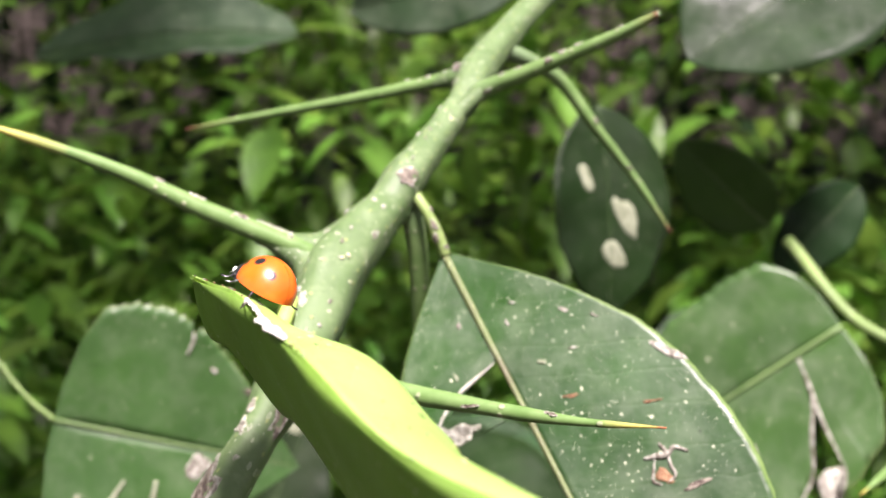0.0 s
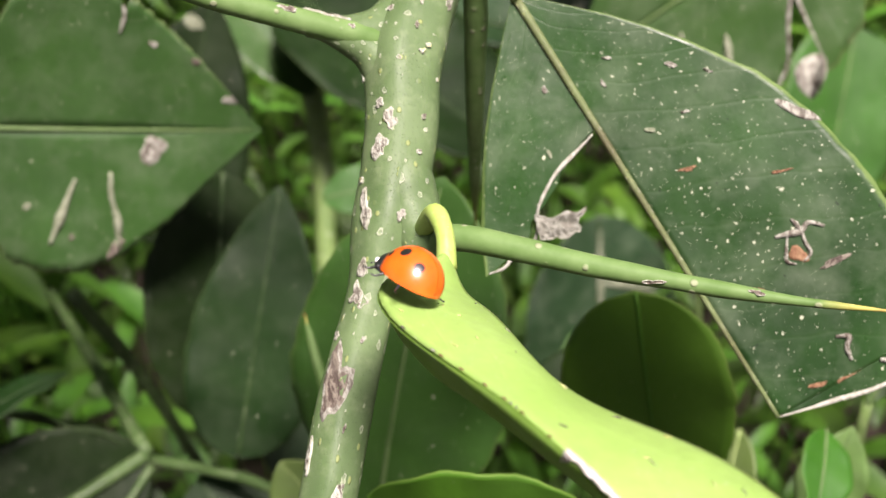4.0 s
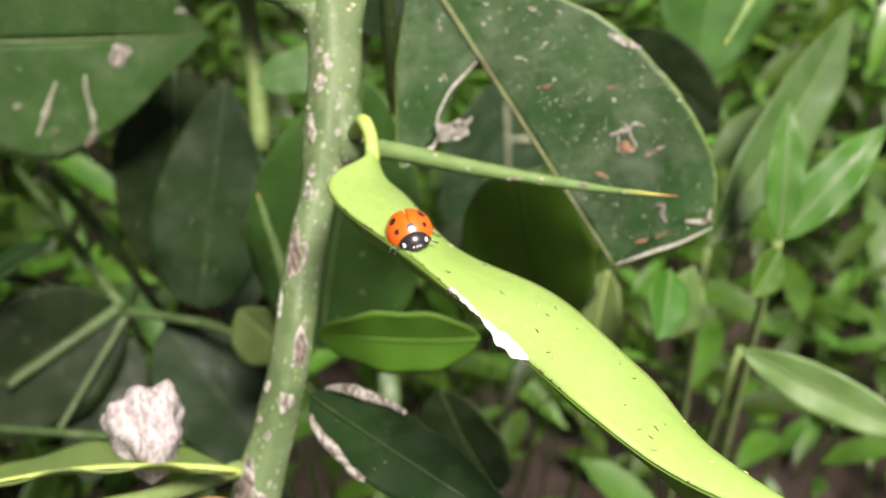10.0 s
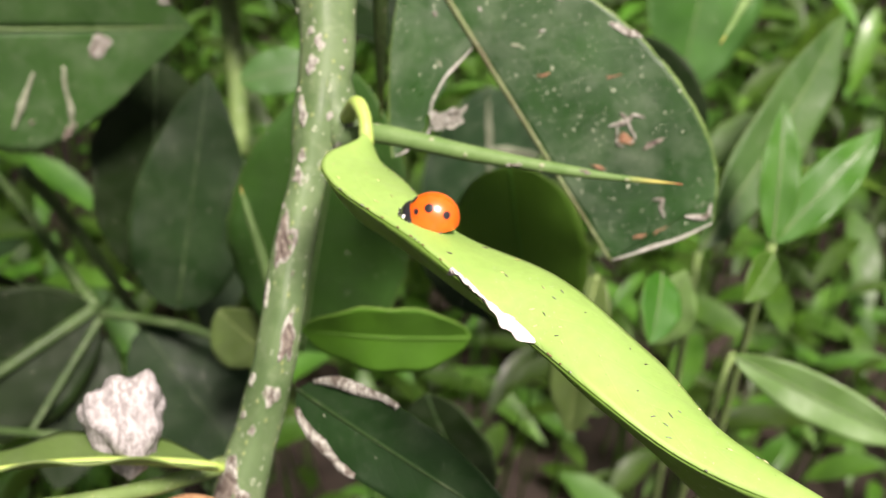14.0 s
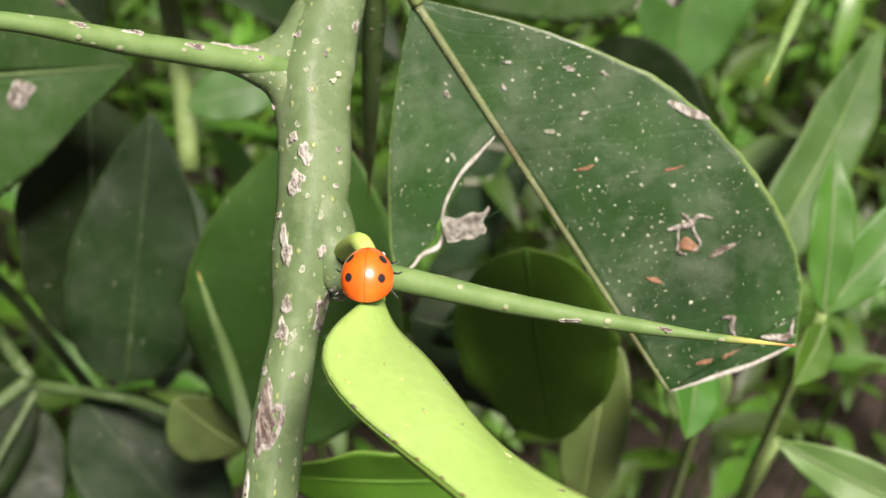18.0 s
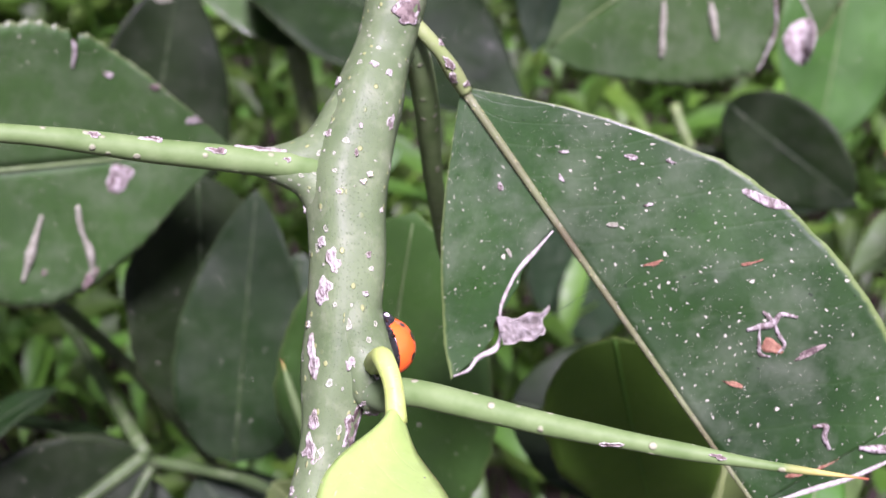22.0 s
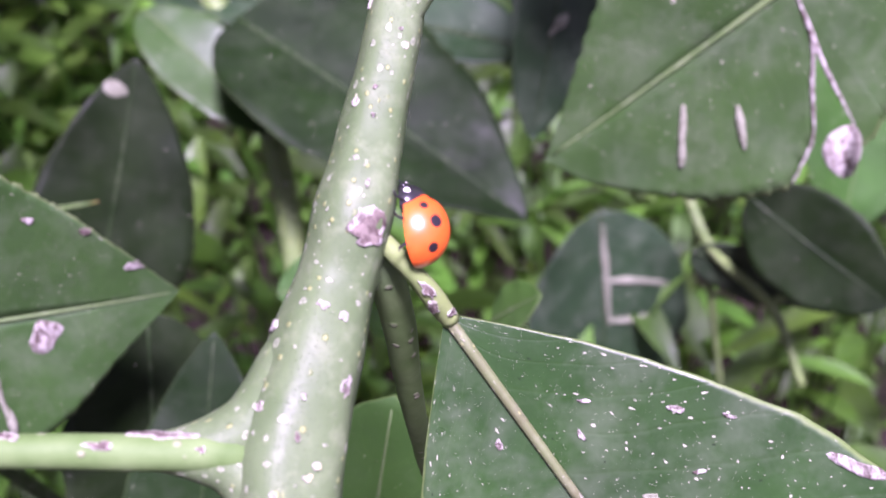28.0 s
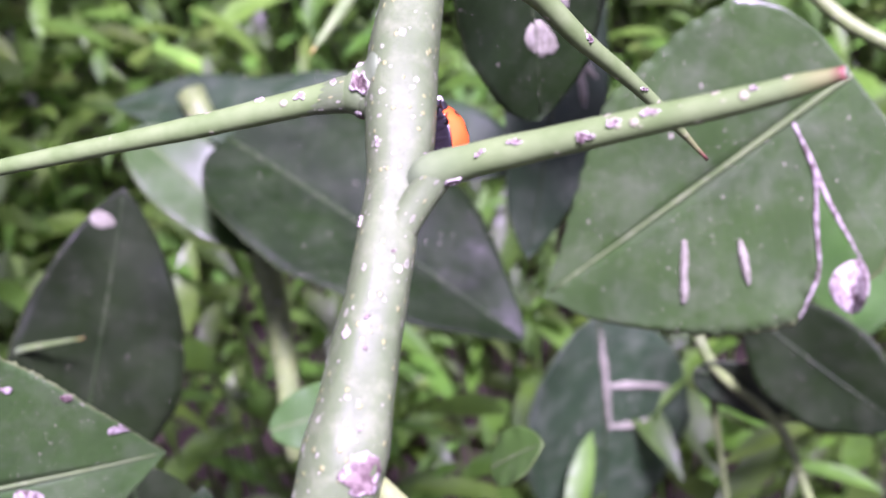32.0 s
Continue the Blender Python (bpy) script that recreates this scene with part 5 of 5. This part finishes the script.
part("torn_edge", rl_leaf.streak([(0.183, 0.04), (0.21, 0.30), (0.236, 0.53), (0.259, 0.87)], 0.00045), M_CORK, rl_blade, "dry pale rip edge")
curl = Leaf(rl_leaf.point(0.262, 0.86), rl_leaf.point(0.36, 1.12, 0.002), rl_leaf.point(0.33, 0.92), width=0.0065, arch=0.15, fold=35, seed=9)
part("dry_curl", curl.blade(16, 8), M_CORK, rl_blade, "curled dry tip of the torn lobe")
dl_leaf, dl_blade = MADE[22]
part("blemish", dl_leaf.patch(0.89, 0.55, 0.0028, 0.0014, 60, 5, 0.0002, 0.4), M_MINE, dl_blade)
bf_leaf, bf_blade = MADE[21]
for run in ([(0.06, 0.02), (0.28, 0.03), (0.5, 0.06)], [(0.30, 0.04), (0.33, 0.4), (0.38, 0.78)], [(0.48, 0.05), (0.50, 0.3), (0.49, 0.5)]):
    part("leaf_mine", bf_leaf.streak(run, 0.0015), M_MINE, bf_blade, "pinkish leaf-miner track")
rv_leaf, rv_blade = MADE[18]
for run in ([(0.34, 0.1), (0.38, 0.4), (0.43, 0.75)], [(0.36, 0.3), (0.46, 0.5), (0.52, 0.6)], [(0.6, 0.25), (0.67, -0.06)]):
    part("leaf_mine", rv_leaf.streak(run, 0.0014), M_MINE, rv_blade, "pale leaf-miner track")

TWIGS = [
    ("l", [(-0.0642, 0.2309, 0.3281), (-0.0799, 0.2741, 0.3230), (-0.0926, 0.3106, 0.3124)], 0.0022),
    ("l", [(-0.0642, 0.2309, 0.3281), (-0.0943, 0.2162, 0.3231)], 0.0022),
    ("l", [(-0.0633, 0.2288, 0.3264), (-0.0843, 0.2050, 0.3150)], 0.0014),
    ("l", [(-0.0631, 0.2297, 0.3273), (-0.0426, 0.2155, 0.3320), (-0.0254, 0.1987, 0.3338)], 0.0018),
    ("m", [(-0.0393, 0.1101, 0.4223), (-0.0477, 0.1063, 0.4262), (-0.0590, 0.1029, 0.4312), (-0.0731, 0.0998, 0.4384)], 0.0014),
    ("l", [(-0.0889, 0.1730, 0.3632), (-0.0615, 0.1580, 0.3705), (-0.0500, 0.1480, 0.3781)], 0.0012),
    ("c", [(-0.0221, 0.4196, 0.3509), (-0.0132, 0.3903, 0.3267), (-0.0118, 0.3669, 0.3076), (-0.0157, 0.3403, 0.2762)], 0.0046),
    ("r", [(0.0870, 0.3122, 0.3259), (0.0905, 0.3019, 0.3148), (0.1059, 0.2955, 0.2950), (0.1096, 0.2810, 0.2790)], 0.0017),
    ("r", [(0.0917, 0.3068, 0.3053), (0.0949, 0.2975, 0.2643)], 0.0013),
    ("r", [(0.1046, 0.2964, 0.2957), (0.1162, 0.2917, 0.3081)], 0.0013),
    ("l", [(-0.0749, 0.2531, 0.3581), (-0.0647, 0.2526, 0.3306), (-0.0534, 0.2459, 0.2973)], 0.0022),
    ("r", [(0.0873, 0.3021, 0.4381), (0.0997, 0.2825, 0.4221), (0.1174, 0.2665, 0.4157)], 0.0018),
]
for who, pts_, r_ in TWIGS:
    r_ *= 0.75 if who == "l" else 0.9
    # left twigs take the bark with shade in its colour
    part("twig", tube(pts_, (r_, r_ * 0.9, r_ * 0.8), 20, 9, wobble=0.1), M_TWIGSHADE if who == "l" else M_TWIG, PARENTS[who])
thorn([(-0.0246, 0.1675, 0.3801), (-0.0253, 0.1753, 0.39), (-0.0268, 0.1827, 0.3979), (-0.0274, 0.1872, 0.4013)], (0.0013, 0.0011, 0.0007, 0.0001), left_branch)
thorn([(0.0875, 0.2065, 0.4227), (0.0763, 0.1946, 0.4207), (0.0679, 0.1857, 0.4194)], (0.0013, 0.0011, 0.0007, 0.0001), right_branch)

thorn([(-0.0682, 0.3173, 0.3593), (-0.0625, 0.3148, 0.3615), (-0.0559, 0.3120, 0.3636), (-0.0506, 0.3094, 0.3656)], (0.0008, 0.0007, 0.0005, 0.0001), left_branch)
thorn([(0.0309, 0.3939, 0.3933), (0.0227, 0.3869, 0.3867), (0.0160, 0.3810, 0.3832), (0.0111, 0.3770, 0.3807)], (0.0024, 0.0019, 0.0012, 0.0002), left_branch)
gb_leaf, gb_blade = MADE[32]
for u_, v_, lu_, lv_ in ((0.55, 0.3, 5.0, 1.6), (0.72, 0.1, 3.0, 2.0), (0.35, -0.4, 2.5, 1.2)):
    part("blemish", gb_leaf.patch(u_, v_, lu_ * 1e-3, lv_ * 1e-3, 20, int(u_ * 100), 0.0002, 0.8), M_MINE, gb_blade)


# young shoots among the weeds
def shoot(label, blades, foot, mat):
    sh = thing("weed_shoot", label, "weed", "weed shoots")
    for k, (base, tip, side, w) in enumerate(blades):
        simple(sh, base, tip, side, mat, M_RIBMID, 40 + k, width=w, shape=lance, arch=0.04, fold=14)
    b = Vector(blades[0][0])
    part("stalk", tube([foot, b.lerp(Vector(foot), 0.4) + Vector((0.004, 0.003, 0)), b], (0.0014, 0.0012, 0.001), 16, 7), M_TWIG, sh)


shoot("upright weed shoot with pointed bright green leaves", [
    ((0.0757, 0.1619, 0.3854), (0.0829, 0.1813, 0.4059), (0.0855, 0.1704, 0.3962), 0.0085),
    ((0.0757, 0.1619, 0.3854), (0.1029, 0.1744, 0.4006), (0.0933, 0.1619, 0.3902), 0.0100),
    ((0.0758, 0.1605, 0.3841), (0.0656, 0.1518, 0.3815), (0.0771, 0.1538, 0.3781), 0.0080),
    ((0.0531, 0.1638, 0.3810), (0.0454, 0.1497, 0.3768), (0.0565, 0.1578, 0.3763), 0.0100)], (0.10, 0.19, 0.0), M_SHOOT)
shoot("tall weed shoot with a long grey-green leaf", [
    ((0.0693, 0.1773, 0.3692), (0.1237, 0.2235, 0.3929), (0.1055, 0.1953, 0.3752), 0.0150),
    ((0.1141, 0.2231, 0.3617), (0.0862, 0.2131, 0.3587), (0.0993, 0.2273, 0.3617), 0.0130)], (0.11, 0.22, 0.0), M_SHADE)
shoot("weed shoot with one long pale leaf", [
    ((0.0649, 0.1493, 0.3682), (0.0950, 0.1219, 0.3621), (0.0818, 0.1383, 0.3695), 0.010),
    ((0.0561, 0.1659, 0.3549), (0.0624, 0.1699, 0.3729), (0.0499, 0.1735, 0.3666), 0.012)], (0.06, 0.17, 0.0), M_PALE)


# ---------------------------------------------------------------- silk cocoon on the lower twig
def cocoon():
    bm = bmesh.new()
    bmesh.ops.create_icosphere(bm, subdivisions=4, radius=1.0)
    for v in bm.verts:
        p = v.co.copy()
        s = 1 + 0.30 * noise.noise(p * 1.7) + 0.12 * noise.noise(p * 4.2) + 0.06 * noise.noise(p * 13)
        v.co = Vector((p.x * (0.0050 + 0.0012 * p.z) * s, p.y * 0.0046 * s, p.z * 0.0062 * s))
    ob = part("cocoon", bm, M_SILK)
    ob.location = (-0.0501, 0.1109, 0.4345)
    ob.rotation_euler = (radians(-30), radians(6), 0)
    tagged(ob, "crumpled whitish silk cocoon clinging under the twig", "cocoon")


cocoon()

lf_leaf, lf_blade = MADE[14]
for sgn in (-1, 1):
    part("torn_edge", lf_leaf.streak([(0.06, sgn * 0.97), (0.16, sgn * 0.99), (0.26, sgn * 0.95), (0.36, sgn * 0.99), (0.42, sgn * 0.96)], 0.0009), M_CORK, lf_blade, "dry brown leaf edge")
edge_leaf = Leaf((-0.0394, 0.1042, 0.4300), (-0.0745, 0.1054, 0.4375), (-0.0540, 0.1130, 0.4270), width=0.011, shape=lance, arch=0.05, fold=20, seed=5)
full_leaf(branch, edge_leaf, M_PALE, M_YTWIG, label="narrow yellow-green leaf seen on edge")
dead = Leaf((-0.0396, 0.1026, 0.4240), (-0.0540, 0.0944, 0.4180), (-0.0424, 0.0954, 0.4220), width=0.013, arch=0.08, fold=15, seed=6)
full_leaf(branch, dead, M_DRY, M_CORKB, label="withered rust-brown leaf")


# ---------------------------------------------------------------- the ladybird
def dome(hx, hy, hz, cx=0.0, cz=0.0, nu=28, nv=40, y_sign=0, flat=0.35, gap=0.02, taper=0.0):
    """Half or whole of a domed shell in millimetres; y_sign picks one wing case."""
    bm = bmesh.new()
    rows = []
    lo, hi = (0.0, math.pi) if y_sign else (0.0, 2 * math.pi)
    for i in range(nu + 1):
        e = -flat + (math.pi / 2 + flat) * i / nu
        row = []
        for j in range(nv + 1 if y_sign else nv):
            a = lo + (hi - lo) * j / nv
            ca, sa = math.cos(a), math.sin(a)
            k = math.cos(e) if e > 0 else 1 - 0.4 * (1 - math.cos(e * 1.6))
            x, y, z = hx * k * ca, hy * k * sa * (1 - taper * ca), hz * math.sin(e)
            if y_sign:
                y = (y + gap * (1 - i / nu * 0.0)) * y_sign
            row.append(bm.verts.new(((x + cx) * 1e-3 * SIZE, y * 1e-3 * SIZE, (z + cz) * 1e-3 * SIZE)))
        rows.append(row)
    for i in range(nu):
        m = len(rows[0])
        for j in range(m - 1 if y_sign else m):
            q = (rows[i][j], rows[i][(j + 1) % m], rows[i + 1][(j + 1) % m], rows[i + 1][j])
            try:
                bm.faces.new(q if y_sign >= 0 else q[::-1])
            except ValueError:
                pass
    bmesh.ops.remove_doubles(bm, verts=bm.verts, dist=1e-6)
    return bm


def blob(rx, ry, rz, c, sub=3):
    bm = bmesh.new()
    bmesh.ops.create_icosphere(bm, subdivisions=sub, radius=1.0)
    for v in bm.verts:
        v.co = Vector((v.co.x * rx + c[0], v.co.y * ry + c[1], v.co.z * rz + c[2])) * (1e-3 * SIZE)
    return bm


def limb(points, radii, n=16):
    return tube([tuple(q * 1e-3 * SIZE for q in p) for p in points], tuple(r * 1e-3 * SIZE for r in radii), n, 7)


SIZE = 0.88
WINGS, LEGS = [], []
bug = thing("ladybird", "orange-red seven-spot ladybird with black and white head, walking on the twig", "ladybird")
for sgn in (1, -1):
    WINGS.append(part("wing_case", dome(3.3, 2.8, 3.15, -0.6, 0.75, y_sign=sgn, taper=0.06, flat=0.06), M_ELYTRA, bug, "glossy orange wing case with black spots"))
part("belly", blob(3.14, 2.64, 0.46, (-0.6, 0, 0.66)), M_BLACK, bug)
for x_, w_ in ((1.2, 2.3), (0.2, 2.45), (-0.8, 2.4), (-1.7, 2.1), (-2.5, 1.6)):
    part("belly_segment", blob(0.56, w_, 0.40, (x_, 0, 0.55)), M_BLACK, bug)
pronotum = part("pronotum", dome(1.40, 2.0, 1.75, 2.05, 0.42, taper=0.16, flat=0.12), M_BLACK, bug)
for sgn in (1, -1):
    part("white_mark", blob(0.34, 0.22, 0.34, (2.74, sgn * 1.42, 0.84), 2), M_WHITE, pronotum, "white corner mark")
head = part("head", blob(0.62, 0.98, 0.56, (3.10, 0, 0.36)), M_BLACK, bug)
for sgn in (1, -1):
    part("eye", blob(0.22, 0.20, 0.24, (3.30, sgn * 0.78, 0.48), 2), M_BLACK, head)
    part("white_mark", blob(0.11, 0.12, 0.10, (3.52, sgn * 0.40, 0.60), 2), M_WHITE, head)
    part("antenna", limb([(3.4, sgn * 0.55, 0.28), (3.6, sgn * 0.85, 0.32), (3.8, sgn * 1.0, 0.12)], (0.05, 0.045, 0.08), 12), M_BLACK, bug)
    for x0, x1, yr in ((1.8, 2.0, 2.15), (0.4, 0.5, 2.75), (-1.1, -1.9, 2.6)):
        LEGS.append(part("leg", limb([(x0, sgn * 1.0, 0.45), ((x0 + x1) / 2, sgn * 2.0, 0.62), (x1, sgn * (yr - 0.1), 0.50), (x1 + 0.3 * (1 if x1 > 0 else -1), sgn * (yr + 0.35), 0.10), (x1 + 0.7 * (1 if x1 > 0 else -1), sgn * (yr + 0.75), 0.02)], (0.22, 0.20, 0.15, 0.10, 0.07)), M_BLACK, bug))


def motions():
    walk(young, [(t, pose(*PIVOT) @ pose(x * 1e-3, y * 1e-3, z * 1e-3, rx, ry, rz) @ pose(-PIVOT[0], -PIVOT[1], -PIVOT[2])) for t, rx, ry, rz, x, y, z in YOUNG])
    walk(bug, [(t, pose(x, y, z, rx, ry, rz)) for t, x, y, z, rx, ry, rz in BUG])
    for k, case in enumerate(WINGS):
        sgn = 1 - 2 * k
        hinge = (0.0018, sgn * 0.0004, 0.0022)
        walk(case, [(t, pose(*hinge) @ pose(0, 0, 0, sgn * 0.4 * a, 0.5 * a, -sgn * a) @ pose(-hinge[0], -hinge[1], -hinge[2])) for t, a in OPENING])
    for k, leg in enumerate(LEGS):
        hip = ((1.9, 0.4, -1.1)[k % 3] * 1e-3 * SIZE, (1 if k < 3 else -1) * 1.2e-3 * SIZE, 0.75e-3 * SIZE)
        beat = math.pi * ((k + (k // 3)) % 2)
        walk(leg, [(i * 0.16, pose(*hip) @ pose(0, 0, 0, 0, 0, 11 * math.sin(i * 1.9 + beat)) @ pose(-hip[0], -hip[1], -hip[2])) for i in range(201)])


# sway of the young leaf under the beetle's weight: turns in degrees, shift in mm
YOUNG = [(0.0, -0.3, 10.3, -1.4, -2.0, 0.6, 2.3), (1.0, -1.7, 13.0, -5.0, -2.0, 0.5, 0.4), (1.5, -1.8, 8.0, -4.0, -1.6, 0.1, -0.5), (2.0, -1.8, 3.5, -2.6, -1.1, -0.2, -1.3), (3.0, -0.8, 0.0, 0.3, 0.0, 0.0, -1.4),
         (4.5, -0.6, 0.0, 0.2, 0.0, 0.0, -1.2), (6.0, -0.4, 0.0, 0.1, 0.0, 0.0, -0.7), (8.0, 0.0, 0.0, 0.0, 0.0, 0.0, 0.0), (32.0, 0.0, 0.0, 0.0, 0.0, 0.0, 0.0)]
# the wing cases part for a moment: degrees by which each swings out
OPENING = [(0.0, 0.0), (9.4, 0.0), (9.9, 3.0), (10.4, 6.5), (11.0, 7.0), (11.3, 4.5), (11.7, 1.0), (12.3, 0.0), (32.0, 0.0)]
PIVOT = (-0.0050, 0.0731, 0.4734)
BUG = [
    (0, -0.01582, 0.10105, 0.47473, 22.1, -16.4, 133.6),
    (1, -0.01621, 0.09553, 0.47532, 24.3, -10.9, 134.8),
    (2, -0.01949, 0.10273, 0.47124, 31.1, -9.6, 131.0),
    (3, -0.02153, 0.10810, 0.46955, 38.1, -5.2, 124.5),
    (3.5, -0.02076, 0.11442, 0.46562, 37.9, -1.3, 121.4),
    (5.5, -0.02093, 0.11864, 0.46571, 41.9, 7.7, 116.9),
    (6, -0.02086, 0.11788, 0.46606, 42.6, 8.8, 115.5),
    (6.5, -0.01988, 0.11989, 0.46341, 8.3, -12.5, 164.3),
    (7, -0.02028, 0.11727, 0.46512, 4.3, -18.3, -171.3),
    (7.5, -0.02105, 0.11305, 0.46956, -4.1, -14.2, -135.4),
    (8, -0.02088, 0.11297, 0.46667, -1.3, -27.4, -111.6),
    (8.5, -0.02112, 0.11223, 0.46774, -1.9, -27.6, -103.8),
    (9, -0.01915, 0.10621, 0.46902, -1.8, -27.4, -99.2),
    (9.5, -0.01887, 0.10207, 0.46977, 1.6, -26.1, -96.9),
    (10, -0.01565, 0.10275, 0.46959, 5.4, -25.3, -90.0),
    (10.5, -0.01338, 0.10610, 0.46740, 4.8, -24.3, -90.6),
    (11, -0.01512, 0.10311, 0.46846, 1.4, -24.0, -94.6),
    (11.5, -0.01511, 0.09955, 0.47049, 2.8, -22.1, -93.6),
    (12, -0.01407, 0.09831, 0.47021, 3.7, -19.5, -93.3),
    (12.5, -0.01297, 0.09443, 0.47127, 3.0, -22.4, -99.2),
    (13, -0.01339, 0.09750, 0.47039, 1.6, -15.5, -133.3),
    (13.5, -0.01302, 0.09958, 0.46983, 0.9, -5.7, -174.8),
    (15.5, -0.02036, 0.11503, 0.46700, 39.3, 14.1, 111.1),
    (16, -0.02192, 0.11614, 0.46711, 39.8, 12.8, 105.1),
    (16.5, -0.02036, 0.12022, 0.46495, 23.2, 12.5, 98.6),
    (17, -0.01958, 0.12274, 0.46397, 9.9, 9.4, 89.6),
    (17.5, -0.01684, 0.12509, 0.46207, 1.3, 6.8, 80.2),
    (18, -0.01559, 0.12824, 0.46218, -2.5, 3.0, 69.6),
    (18.5, -0.01526, 0.13099, 0.46441, 6.6, 1.9, 84.0),
    (19, -0.01270, 0.14075, 0.45480, 64.7, -21.2, 98.3),
    (20, -0.01313, 0.14016, 0.45516, 97.3, -24.2, 98.5),
    (21, -0.01386, 0.14028, 0.45469, 97.9, -34.4, 100.2),
    (22, -0.01446, 0.14079, 0.45490, 111.8, -40.7, 93.1),
    (23, -0.01425, 0.14223, 0.45602, 118.7, -42.5, 87.8),
    (24, -0.01375, 0.14309, 0.45564, 84.5, -38.1, 89.1),
    (24.5, -0.01435, 0.14205, 0.45488, 89.2, -39.4, 86.5),
    (26.5, -0.00919, 0.15562, 0.46483, 107.9, -43.2, 74.8),
    (27, -0.00694, 0.16092, 0.46816, 109.6, -43.3, 75.5),
    (27.5, -0.00521, 0.16566, 0.47068, 96.7, -44.8, 80.9),
    (28, -0.00189, 0.16779, 0.47266, 77.8, -42.7, 82.1),
    (28.5, 0.00090, 0.17343, 0.47542, 59.2, -42.8, 72.0),
    (29, 0.00201, 0.17869, 0.47814, 49.5, -43.9, 65.0),
    (29.5, 0.00171, 0.17882, 0.47864, 65.8, -43.7, 71.6),
    (30, 0.00186, 0.17718, 0.47870, 99.7, -45.7, 76.4),
    (30.5, 0.00194, 0.17838, 0.47759, 112.2, -48.7, 79.9),
    (31, 0.00104, 0.17981, 0.47846, 116.0, -48.6, 81.7),
    (31.5, 0.00340, 0.18421, 0.48091, 117.4, -48.7, 84.1),
    (32, 0.00684, 0.19147, 0.48316, 121.1, -49.1, 83.5),
]
motions()
